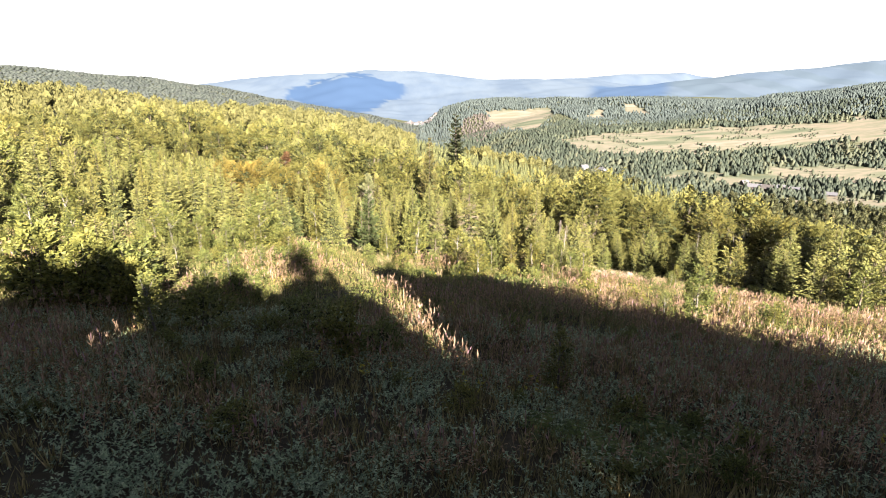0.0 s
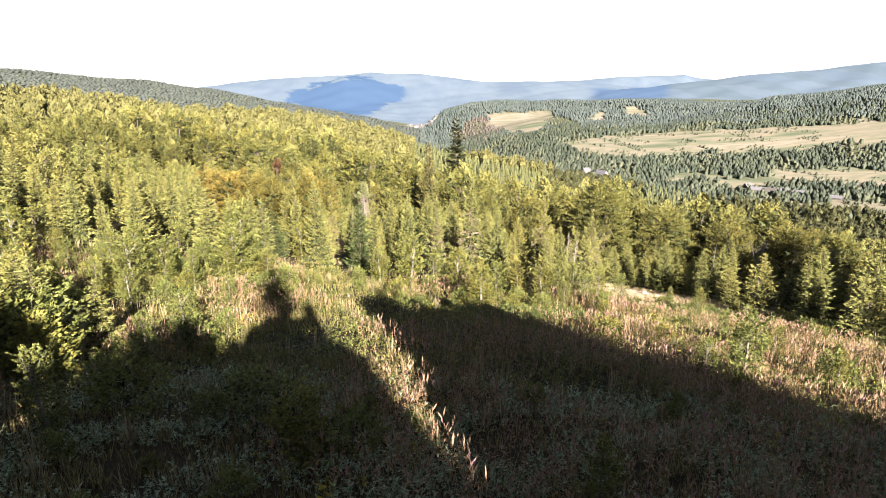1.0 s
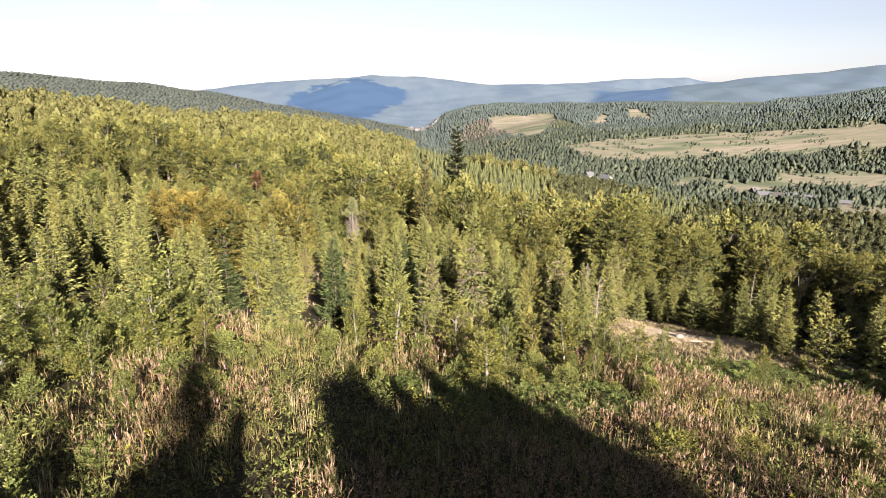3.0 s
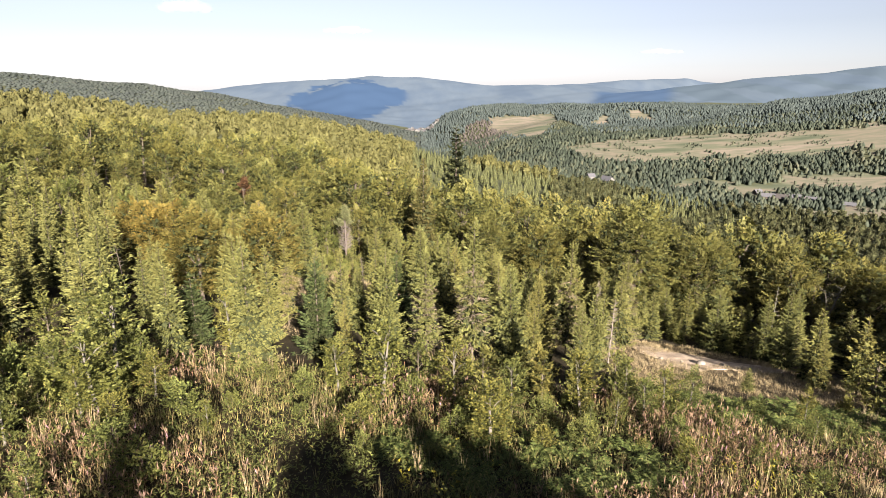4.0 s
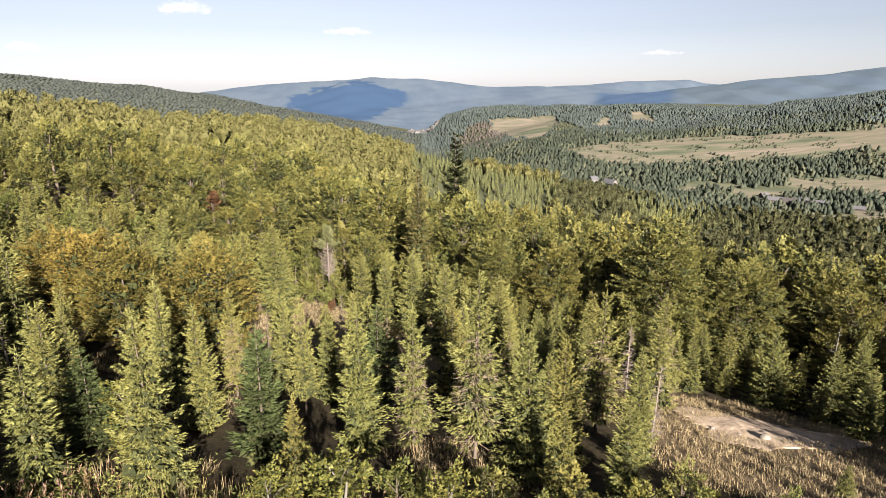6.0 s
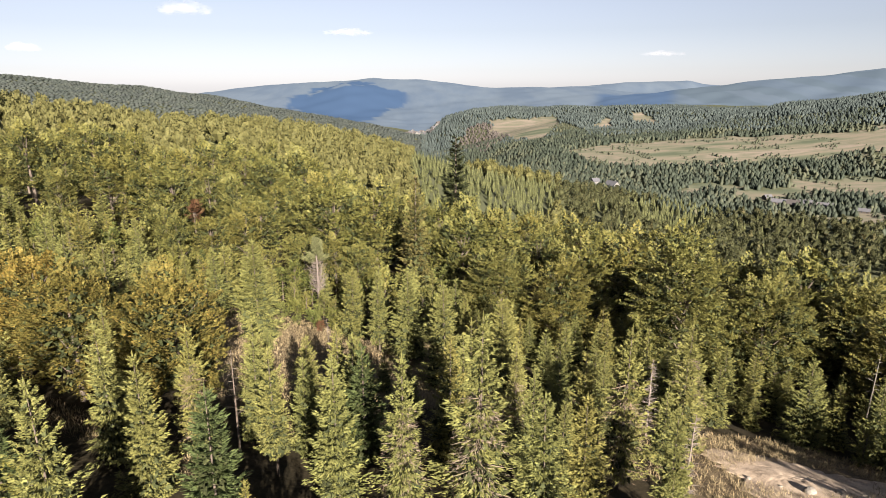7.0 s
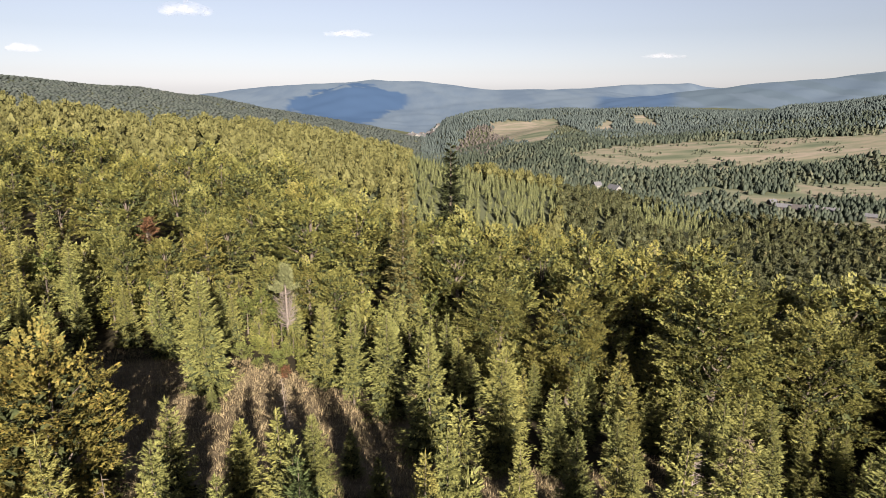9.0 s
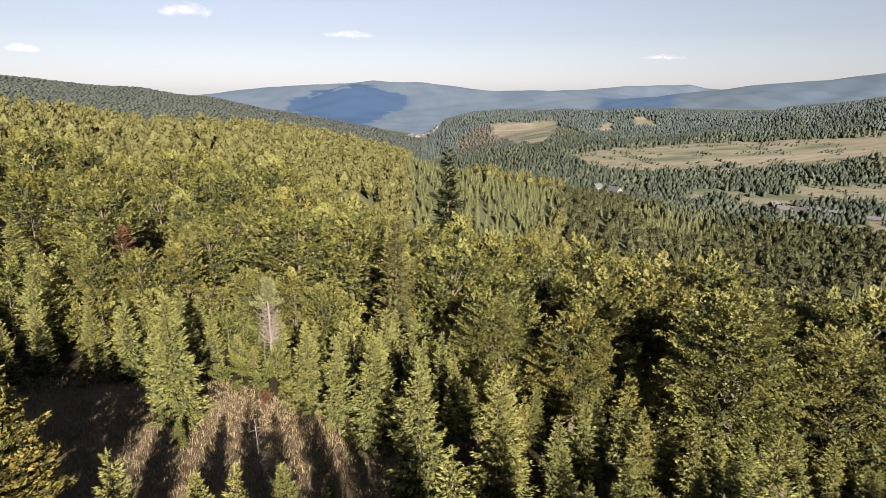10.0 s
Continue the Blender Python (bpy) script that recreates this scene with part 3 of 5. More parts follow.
def broadleaf_meshes(h, rad, seed, lobes=14, sprays=500, leaves=11, size=0.42, low=0.1, mat=BEECH, bark=BARK, upward=0.7, plume=0.8, stems=1, limbs=10, lobe=0.46, core=0.40, inner_mat=None, sag=0.12, loose=0.42, hearts=60):
    """Forked trunk and limbs; a crown of rounded lobes, each set with leafy sprays that point outwards and up."""
    g = np.random.default_rng(seed)
    t, c = Soup(), Soup()
    nodes = []
    for s in range(stems):
        off = np.array((*g.normal(0, 0.25 * (stems > 1), 2), 0))
        tilt = np.array((*g.normal(0, 0.05 + 0.10 * (stems > 1), 2), 1.0))
        pts = [off + tilt * (h * u) for u in (-0.03, 0.12, 0.35, 0.6, 0.85)]
        t.limb(pts, [0.022 * h / stems ** 0.5 * f for f in (1.15, 0.9, 0.7, 0.42, 0.1)], 7, None if s == 0 else 0)
        nodes.append(pts)
    mid, half = h * (low + 1) / 2, h * (1 - low) / 2
    balls = [(np.array((0, 0, mid + half * 0.12)), rad * 0.60, half * 0.72)]
    for i in range(lobes):
        u = 0.95 - 1.88 * (i + g.uniform(0.1, 0.9)) / lobes
        a = 2.39996 * i + g.normal(0, 0.3)
        q = max(math.sqrt(max(0.0, 1 - u * u)), 0.85 - 0.3 * abs(u) if u < 0 else 0.0)
        k = g.uniform(0.88, 1.12)
        r = rad * lobe * g.uniform(0.75, 1.15)
        p = np.array((math.cos(a) * q * (rad - r) * k, math.sin(a) * q * (rad - r) * k, mid + u * (half - r * 0.9) * min(k, 1.04)))
        balls.append((p, r, r * g.uniform(0.95, 1.3)))
        bx = nodes[i % stems][2]
        b0 = np.array((bx[0], bx[1], min(max(h * 0.12, p[2] - 0.6 * rad), h * 0.75)))
        if i < limbs:
            t.limb([b0, (b0 + p) / 2 + UP * 0.03 * h, p], [0.0075 * h, 0.005 * h, 0.002 * h], 4, (i % stems) * 35 + 14)
    P = np.array([b[0] for b in balls])
    RX = np.array([b[1] for b in balls])
    RZ = np.array([b[2] for b in balls])
    radii = np.stack([RX, RX, RZ], -1)
    n = sprays * 6
    i = g.choice(len(balls), size=n, p=RX * RX / (RX * RX).sum())
    d = unit_rows(g.normal(0, 1, (n, 3)))
    p = P[i] + d * radii[i]
    e = (((p[:, None] - P[None]) / radii[None]) ** 2).sum(2)
    e[np.arange(n), i] = 9
    ok = np.nonzero((d[:, 2] > -0.6) & (e.min(1) > 0.72) & (p[:, 2] > h * low))[0][:sprays]
    p, d = p[ok], d[ok]
    high = np.clip((p[:, 2] - h * low) / (h * (1 - low)), 0, 1)[:, None]
    out = unit_rows(p * (1 / rad, 1 / rad, 0) + (1e-4, 0, 0))
    axis = unit_rows(d * 0.4 + out * 0.55 + UP * upward * (0.15 + 1.0 * high) + g.normal(0, 0.16, (len(p), 3)))
    L = plume * g.uniform(0.65, 1.3, len(p))
    c.tris(fan(g, p - axis * (L * g.uniform(0.4, 1.5, len(p)))[:, None], axis, L, leaves, size, sag=sag, loose=loose))
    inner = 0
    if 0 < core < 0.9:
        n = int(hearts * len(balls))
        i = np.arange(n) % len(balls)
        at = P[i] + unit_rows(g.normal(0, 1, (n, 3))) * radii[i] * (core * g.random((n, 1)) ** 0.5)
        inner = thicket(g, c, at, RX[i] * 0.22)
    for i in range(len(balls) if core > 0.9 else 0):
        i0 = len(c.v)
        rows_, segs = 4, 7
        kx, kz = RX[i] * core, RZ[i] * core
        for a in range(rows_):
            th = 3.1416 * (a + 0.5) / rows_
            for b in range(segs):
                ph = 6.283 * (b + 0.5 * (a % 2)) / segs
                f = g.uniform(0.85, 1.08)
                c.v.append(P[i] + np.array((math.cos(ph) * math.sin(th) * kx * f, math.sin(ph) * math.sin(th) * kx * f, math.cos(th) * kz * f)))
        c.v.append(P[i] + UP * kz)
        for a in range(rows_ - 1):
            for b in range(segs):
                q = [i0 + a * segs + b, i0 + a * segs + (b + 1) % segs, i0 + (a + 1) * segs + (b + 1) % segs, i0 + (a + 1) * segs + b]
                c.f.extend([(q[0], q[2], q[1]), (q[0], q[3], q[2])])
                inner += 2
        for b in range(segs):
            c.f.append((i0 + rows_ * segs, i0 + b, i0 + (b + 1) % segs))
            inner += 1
    return t.mesh("trunk", bark, True), with_dark_inside(c, mat, inner, inner_mat or SHADE_LEAF)


def tree_kind(name, label, category, group, meshes):
    ob = thing(name, label, category, group)
    part("trunk", meshes[0], ob)
    part("crown", meshes[1], ob)
    return ob


class Kind:
    """First placing moves the built tree there; later ones copy it."""

    def __init__(self, *variants):
        self.kinds, self.used = variants, set()

    def place(self, x, y, scale=1.0, turn=None, which=None, sink=0.05, wide=1.0):
        i = int(RNG.integers(len(self.kinds))) if which is None else which
        turn = RNG.uniform(0, 360) if turn is None else turn
        m = pose(x, y, hz(x, y) - sink, 0, 0, turn) @ Matrix.Diagonal((scale * wide, scale * wide, scale, 1))
        k = self.kinds[i]
        if i not in self.used:
            self.used.add(i)
            k.matrix_basis = m
            return k
        k0, k.scale = tuple(k.scale), (1, 1, 1)
        ob = copy_thing(k, m)
        k.scale = k0
        return ob


def make(n, fn):
    return [fn(i) for i in range(n)]


young_spruce = Kind(*make(5, lambda i: tree_kind("spruce", "young yellowish-green spruce with full drooping boughs", "tree", "young spruces on the slope",
                    spruce_meshes(8.0, (2.0, 2.15, 1.85, 2.2, 1.75)[i], 11 + i, (23, 21, 23, 21, 21)[i], 6, (0.04, 0.05, 0.08, 0.03, 0.12)[i], SPRUCE, (0.2, 0.25, 0.3, 0.2, 0.4)[i], 0.34, 34, 0.34, 0.20, 0.5))))
near_spruce = Kind(*make(6, lambda i: tree_kind("spruce", "young yellowish-green spruce, feathery drooping boughs", "tree", "young spruces on the slope",
                   spruce_meshes(8.0, (2.0, 2.15, 1.8, 2.25, 2.0, 1.65)[i], 21 + i, (28, 27, 29, 26, 27, 25)[i], 7, (0.04, 0.05, 0.08, 0.03, 0.06, 0.22)[i], SPRUCE, (0.22, 0.28, 0.32, 0.22, 0.36, 0.5)[i], 0.36, 84, 0.18, 0.21, 0.55))))


def ragged_spruce_kind(i):
    """A sickly spruce: thin crown above, bare brown boughs below."""
    ob = tree_kind("spruce", "ragged yellowing spruce with bare dead lower boughs", "tree", "young spruces on the slope", spruce_meshes(8.0, (1.9, 1.7)[i], 131 + i, 25, 7, 0.16, SPRUCE, 0.6, 0.40, 80, 0.19, 0.2, 0.6, heart=160))
    g, b = np.random.default_rng(135 + i), Soup()
    for j in range(90):
        u = 0.08 + 0.62 * g.random()
        a, L = g.uniform(0, 6.283), 1.7 * (1 - u) ** 0.8 * g.uniform(0.7, 1.15)
        o, p = np.array((math.cos(a), math.sin(a), -0.12)), UP * 8.0 * u
        mid, tip = p + o * L * 0.55, p + o * L + UP * L * 0.05
        b.limb([p, mid, tip], [0.022, 0.014, 0.004], 3, None if j == 0 else 0)
        b.tris(fan(g, (p + o * L * 0.25)[None], unit(tip - p)[None], np.array([L * 0.75]), 14, 0.20, 0.35, 0.3, 0.5, 0.08))
    part("dead_skirt", b.mesh("dead_skirt", DEADTWIG), ob, "bare brown dead boughs")
    return ob


ragged_spruce = Kind(*make(2, ragged_spruce_kind))
old_spruce = Kind(*make(2, lambda i: tree_kind("tall_spruce", "tall dark spruce rising above the beech canopy", "tree", "tall conifers",
                  spruce_meshes(26.0, 4.2, 31 + i, 34, 7, 0.12, OLDFIR, 0.45, 0.40, 44, 0.85, 0.17))))
rusty_spruce = Kind(*make(1, lambda i: tree_kind("spruce", "olive-brown ailing spruce among green beeches", "tree", "tall conifers",
                    spruce_meshes(19.6, 3.6, 37, 34, 7, 0.10, RUSTY, 0.3, 0.36, 60, 0.42, 0.2, 0.5, 700))))
fir = Kind(*make(3, lambda i: tree_kind("fir", "dark blue-green silver fir with level tiers", "tree", "silver firs",
           spruce_meshes(9.0, 2.2, 41 + i, 17, 7, 0.05, FIR, 0.2, 0.10, 50, 0.34, 0.2, 0.15))))
beech = Kind(*make(4, lambda i: tree_kind("beech_tree", "large beech with layered olive-green sprays, sunlit tips", "tree", "large beeches",
             broadleaf_meshes(16.0, (6.2, 5.4, 5.8, 5.0)[i], 51 + i, 20, 430, 58, 0.235, 0.02, BEECH, BARK, 0.50, 2.0, limbs=16, lobe=0.42, core=0.72))))
front_beech = Kind(*make(4, lambda i: tree_kind("beech_tree", "olive-green beech at the forest edge, sunlit sprays", "tree", "beeches at the forest edge",
                   broadleaf_meshes(16.0, (4.6, 5.1, 4.2, 4.8)[i], 121 + i, 15, 205, 32, 0.36, 0.06, BEECH, BARK, 0.75, 2.0, limbs=9, core=0.72))))
mid_beech = Kind(*make(5, lambda i: tree_kind("beech_tree", "olive-green beech in the closed forest canopy", "tree", "beeches of the forest",
                 broadleaf_meshes(17.0, (4.7, 5.2, 4.4, 5.0, 5.5)[i], 61 + i, 12, 130, 28, 0.40, 0.14, BEECH, BARK, 0.95, 2.1, limbs=3, core=0.72))))
shaded_broadleaf = Kind(*make(3, lambda i: tree_kind("alder_tree", "dark brownish-green broadleaf tree in the wood below, shade put into its colour", "tree", "alders of the forest",
             broadleaf_meshes(17.0, (4.7, 5.2, 4.4)[i], 161 + i, 12, 120, 22, 0.52, 0.14, SHADED_BROADLEAF, BARK, 0.9, 1.9, limbs=3, core=0.72))))
# a closed dark core in each crown, so that the shade it casts is solid
edge_beech = Kind(*make(3, lambda i: tree_kind("beech_tree", "beech at the wood edge above the meadow", "tree", "wood edge above the meadow",
                  broadleaf_meshes(17.0, 4.8, 151 + i, 10, 45, 10, 0.9, 0.0, BEECH, BARK, 0.7, 1.6, limbs=3, core=0.97, inner_mat=SHADE_CORE))))
gold_beech = Kind(*make(2, lambda i: tree_kind("beech_tree", "beech turning golden brown", "tree", "turning beeches",
                  broadleaf_meshes(9.0, 3.3, 71 + i, 14, 420, 44, 0.16, 0.06, GOLD, BARK, 0.7, 1.1, core=0.72))))
birch = Kind(*make(4, lambda i: tree_kind("birch_sapling", "bushy pale-green birch sapling in the clearing", "tree", "birch saplings",
             broadleaf_meshes(4.5, (1.15, 1.35, 1.0, 1.25)[i], 81 + i, 12, 150, 17, 0.125, 0.0, BIRCH, PALE_BARK, 0.9, 0.55, limbs=4, lobe=0.42, core=0.6, loose=0.7, hearts=10))))
bush = Kind(*make(4, lambda i: tree_kind("willow_bush", "round leafy willow bush among herbs", "bush", "bushes of the clearing",
            broadleaf_meshes(2.4, (1.25, 1.4, 1.1, 1.5)[i], 91 + i, 6, 120, 16, 0.13, 0.0, WILLOW, BARK, 0.8, 0.50, 3, limbs=4, core=0.6, loose=0.7, hearts=16))))
young_leaf = Kind(*make(4, lambda i: tree_kind("young_beech", "young bright-green broadleaf tree", "tree", "young broadleaf trees",
                  broadleaf_meshes(7.0, (2.0, 2.3, 1.8, 2.1)[i], 101 + i, 10, 85, 15, 0.28, 0.0, BIRCH if i == 3 else BEECH, BARK, 0.8, 0.95, limbs=5, lobe=0.42, core=0.6, loose=0.55, hearts=24))))

PLACED = []


def free(x, y, d):
    return all((x - a) ** 2 + (y - b) ** 2 > (d * 0.5 + e * 0.5) ** 2 for a, b, e in PLACED)


def put(kind, x, y, d, *args, **kw):
    PLACED.append((x, y, d))
    return kind.place(x, y, *args, **kw)


# wood edge behind the first camera place, whose shade lies over the meadow
put(old_spruce, 8.1, -14, 3, 0.74, which=0, wide=1.45)
put(old_spruce, 16.6, -14, 3, 0.665, which=1, wide=1.2)
# heights and widths shaped by the outline of the shade these unseen trees cast
edge_x = [-40, -30, -20, -9, -5, -2, -0.8, 0.4, 0.8, 2.9, 4.9, 6.0, 7.0, 9.5, 10.4, 11.0, 12.0, 13.0, 14.0, 14.7, 17.6, 21.8, 25.5, 27.6, 29.9, 32, 36.7, 46]
edge_h = [9.0, 10.0, 11.0, 12.4, 15.0, 15.4, 8.6, 8.6, 13.2, 14.4, 13.4, 13.7, 15.0, 15.4, 15.4, 13.4, 10.6, 10.8, 12.6, 16.3, 16.7, 16.8, 16.8, 14.6, 12.4, 10.8, 9.3, 7.0]
for x in np.arange(-40, 46, 1.0):
    h = float(np.interp(x, edge_x, edge_h)) * RNG.uniform(0.97, 1.03)
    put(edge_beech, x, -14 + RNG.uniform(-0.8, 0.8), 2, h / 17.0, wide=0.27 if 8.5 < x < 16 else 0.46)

# beeches out of view on the right, added to shade the wood behind
for x, y, sc_ in ((57.5, 69, 0.95), (62, 74, 1.05), (69, 78, 1.05), (62, 56, 0.9), (68, 64, 0.95), (76, 72, 1.0), (66, 50, 0.95)):
    put(front_beech, x, y, 5, sc_)

# single trees that stand out
put(old_spruce, 3.2, 154.6, 5, 1.06, which=0, wide=1.25)
for x, y, top_ in ((0.6, 148.6, 0.0), (5.8, 149.5, -0.6), (-5.5, 150, 1.0), (10.5, 147, -1.0)):
    put(mid_beech, x, y, 5.5, (top_ + 1.1 - hz(x, y)) / 17.0)
for x, y, top_ in ((-29.0, 120.0, 4.8), (-33.0, 118.5, 4.6), (-25.5, 122.0, 4.8), (-36.0, 122.5, 5.4)):
    put(front_beech, x, y, 4.5, (top_ - hz(x, y)) / 16.0)
for x, y, top_ in ((-13.2, 120.5, 1.2), (-17.6, 121.0, 1.6), (-10.0, 119.5, 0.6)):
    put(front_beech, x, y, 4.5, (top_ - hz(x, y)) / 16.0)
rusty_spruce.place(-3.0, 127.4, 1.0, 40, 0)
put(fir, -8.5, 66.5, 3, 0.86, which=0)
put(fir, -17.2, 66.0, 4, 0.6, which=1, wide=1.3)
for x, y, s in ((27.0, 106, 1.12), (37.5, 107, 0.92), (15.3, 112.5, 0.85), (47, 101, 0.85), (57, 100, 0.9), (33, 115, 1.0), (66, 104, 0.95), (52, 112, 1.0), (43, 116, 1.0), (8.0, 116, 0.8)):
    put(beech, x, y, 7, s)
for x, y, s_ in ((-16.0, 79.6, 1.15), (-22.4, 79.8, 1.05), (-26.5, 83, 1.05), (-31, 86, 1.0)):
    put(gold_beech, x, y, 4, s_)
for x, y, s in ((-11.5, 22.3, 0.72), (15.6, 34.4, 1.0), (4.2, 19.6, 0.60), (13.9, 35.0, 0.6), (-2.9, 57.5, 1.35), (-18.6, 57.0, 0.95), (-16.2, 56.0, 0.8), (-12.5, 30, 0.6), (-21, 50, 0.9), (-24, 52, 1.0), (17.5, 62, 0.7), (13, 58, 0.7), (20.5, 34.5, 0.5)):
    put(birch, x, y, 2, s)
for x, y, s in ((-6.0, 24.4, 0.9), (-3.9, 21.9, 1.0), (-11.9, 33.4, 0.8), (-10.6, 24.6, 1.05), (-7.6, 24.2, 0.5), (10.9, 42.5, 0.8), (20.9, 35.2, 0.85), (-14.8, 27.1, 1.3), (-17.4, 27.4, 1.7), (-19.9, 27.8, 1.9), (-16.2, 28.6, 1.6), (-2.6, 22.6, 0.7)):
    put(bush, x, y, 2, s)


BUSHY = np.random.default_rng(77)
for x, y in zip(BUSHY.uniform(-30, -5, 130), BUSHY.uniform(33, 59, 130)):
    if free(x, y, 2.0) and x < -9 - 0.12 * (58 - y):
        put((bush, birch)[int(BUSHY.choice(2, p=(0.6, 0.4)))], x, y, 2.0, BUSHY.uniform(0.45, 1.0))
for x, y in zip(BUSHY.uniform(-8, 36, 190), BUSHY.uniform(30, 66, 190)):
    if free(x, y, 1.9) and abs(x - 1) < 0.72 * (y - 8) and (x > 14 or y > 50):
        put(bush if BUSHY.random() < 0.8 else birch, x, y, 2.0, BUSHY.uniform(0.35, 0.75))
for x, y in zip(BUSHY.uniform(-16, 24, 46), BUSHY.uniform(11, 32, 46)):
    if free(x, y, 1.5) and abs(x - 1) < 0.75 * y + 3:
        put(bush, x, y, 1.2, BUSHY.uniform(0.22, 0.5))
for x, y, h in ((-17.6, 31.0, 4.7), (-19.6, 33.0, 4.6), (-15.6, 32.0, 3.8), (-21.5, 31.5, 4.2)):
    put(young_spruce, x, y, 1.6, h / 8.0, wide=1.3)
put(birch, -17.0, 55.0, 2.5, 1.45, which=1)
for x, y, s_ in ((-16.1, 51.5, 1.05), (-19.6, 53.8, 0.8), (-14.6, 54.3, 0.6), (-21.8, 47.0, 0.9), (3.3, 53.0, 0.85)):
    put(birch, x, y, 1.8, s_, wide=1.35)
# saplings added on both sides for the shade they throw
for x, y, s_ in ((38.8, 51.5, 0.9), (41.8, 54.0, 1.0), (36.0, 48.5, 0.75), (-18.0, 48.0, 0.75), (-21.0, 50.0, 0.8), (-16.5, 51.0, 0.7), (-24.0, 52.0, 0.85), (-19.5, 53.5, 0.75)):
    put(young_leaf if x > 0 else birch, x, y, 2.0, s_)
for x, y, s_ in ((1.5, 58.5, 1.05), (5.0, 58.2, 0.9), (9.3, 58.6, 1.05), (12.2, 59.5, 0.9), (14.5, 58.8, 0.85), (-5.6, 58.6, 0.9), (3.2, 56.6, 0.6), (10.8, 56.4, 0.6)):
    put(birch, x, y, 1.6, s_)
for x, y, s_ in ((7.2, 60.4, 0.62), (3.4, 60.8, 0.6), (-0.8, 60.2, 0.55), (12.6, 62.4, 0.6)):
    put(young_leaf, x, y, 1.6, s_)
for x, y, s_ in ((-14.2, 110.0, 0.75), (-12.2, 111.5, 0.9), (-16.4, 112.0, 0.9), (-13.2, 108.4, 0.6), (-15.6, 108.2, 0.5), (-17.6, 109.6, 0.8), (-11.2, 109.0, 0.7), (-14.2, 113.0, 0.8), (-12.6, 113.8, 0.9), (-17.0, 114.2, 1.0)):
    put(bush, x, y, 1.2, s_)
for x, y, s_ in ((-15.6, 113.0, 0.5), (-13.6, 113.4, 0.5), (-17.2, 113.6, 0.6), (-12.0, 112.2, 0.5)):
    put(young_leaf, x, y, 1.2, s_)
put(near_spruce, 25.2, 69.0, 1.5, 0.28, which=3, wide=1.2)
put(near_spruce, 33.5, 73.0, 2.5, 0.6, which=1)
# spruces added on the right for the shade they throw on the wood beyond
for x, y, h in ((41.5, 69.0, 8.6), (45.0, 65.5, 9.6), (48.0, 71.0, 10.5), (43.5, 75.0, 8.0), (51.0, 67.0, 10.5), (47.5, 78.5, 9.5), (52.5, 75.0, 11.0), (51.5, 82.5, 10.0), (56.0, 80.0, 11.0), (38.5, 64.5, 6.0), (55.5, 88.0, 10.0)):
    put(young_spruce, x, y, 2.7, h / 8.0, wide=0.95)
for x, y, h in ((32.8, 91.3, 8.6), (37.1, 88.4, 7.8), (41.0, 91.0, 8.4), (35.5, 94.0, 7.0), (44.5, 95.0, 9.0), (39.5, 97.0, 6.5)):
    put(near_spruce, x, y, 2.6, h / 8.0, wide=1.0)
put(ragged_spruce, 21.2, 88.8, 2.6, 1.25)


# x, y and height of the spruces round the glade and of those before it; the last five round the glade are added to
# shade it
GLADE_SPRUCES = [(-17.3, 100.4, 10.4), (-27.4, 107.7, 6.0), (-8.9, 106.8, 8.3), (-5.5, 102.6, 8.7), (-2.3, 101.0, 9.9), (1.4, 94.6, 9.8), (6.5, 94.2, 9.2), (10.7, 94.3, 5.5), (16.9, 97.5, 8.1),
                 (20.4, 91.5, 7.2), (30.6, 101.4, 6.6), (30.3, 96.3, 4.8), (-5.2, 86.3, 5.6), (-8.6, 83.8, 5.6), (-3.7, 89.6, 3.5), (-1.1, 83.7, 4.6), (-39.4, 109.4, 9.4), (-34.4, 111.8, 8.9),
                 (15.4, 104.8, 7.1), (10.8, 106.9, 5.8), (20.8, 101.7, 5.5), (36.8, 100.5, 5.2), (4.8, 106.5, 5.5), (27.5, 100.9, 5.7), (-15.2, 96.1, 2.2), (-24.5, 87.5, 10.2), (-29.5, 91.0, 10.0), (-20.2, 86.8, 9.4), (-27.0, 89.6, 9.0), (-22.6, 90.2, 8.6)]
FRONT_SPRUCES = [(-15.5, 83.0, 8.1), (-18.7, 77.2, 8.0), (-13.0, 75.2, 8.0), (-7.8, 73.1, 8.0), (-3.5, 68.4, 9.0), (-0.6, 69.8, 9.0), (3.0, 68.5, 11.4), (8.4, 70.2, 8.0), (12.0, 76.2, 11.0), (13.2, 71.2, 7.6),
                 (2.6, 80.0, 8.0), (6.0, 79.0, 8.0), (-4.6, 79.2, 7.5), (9.9, 84.5, 7.5), (13.6, 86.0, 7.0), (-12.9, 69.6, 8.0), (-19.7, 66.8, 7.5), (-10.4, 78.0, 7.0), (7.0, 63.6, 6.0), (10.6, 65.0, 6.5)]
for i_, (x, y, h) in enumerate(GLADE_SPRUCES + FRONT_SPRUCES):
    put(ragged_spruce if (x, y) in ((3.0, 68.5), (12.0, 76.2), (-0.6, 69.8), (-15.5, 83.0), (6.0, 79.0), (-13.0, 75.2)) else near_spruce, x, y, 2.7, h / 8.0, wide=1.12 if i_ < len(GLADE_SPRUCES) else 0.9)


def in_wedge(x, y, slack=12.0):
    return abs(x - 1) < 0.76 * max(y, 0) + slack


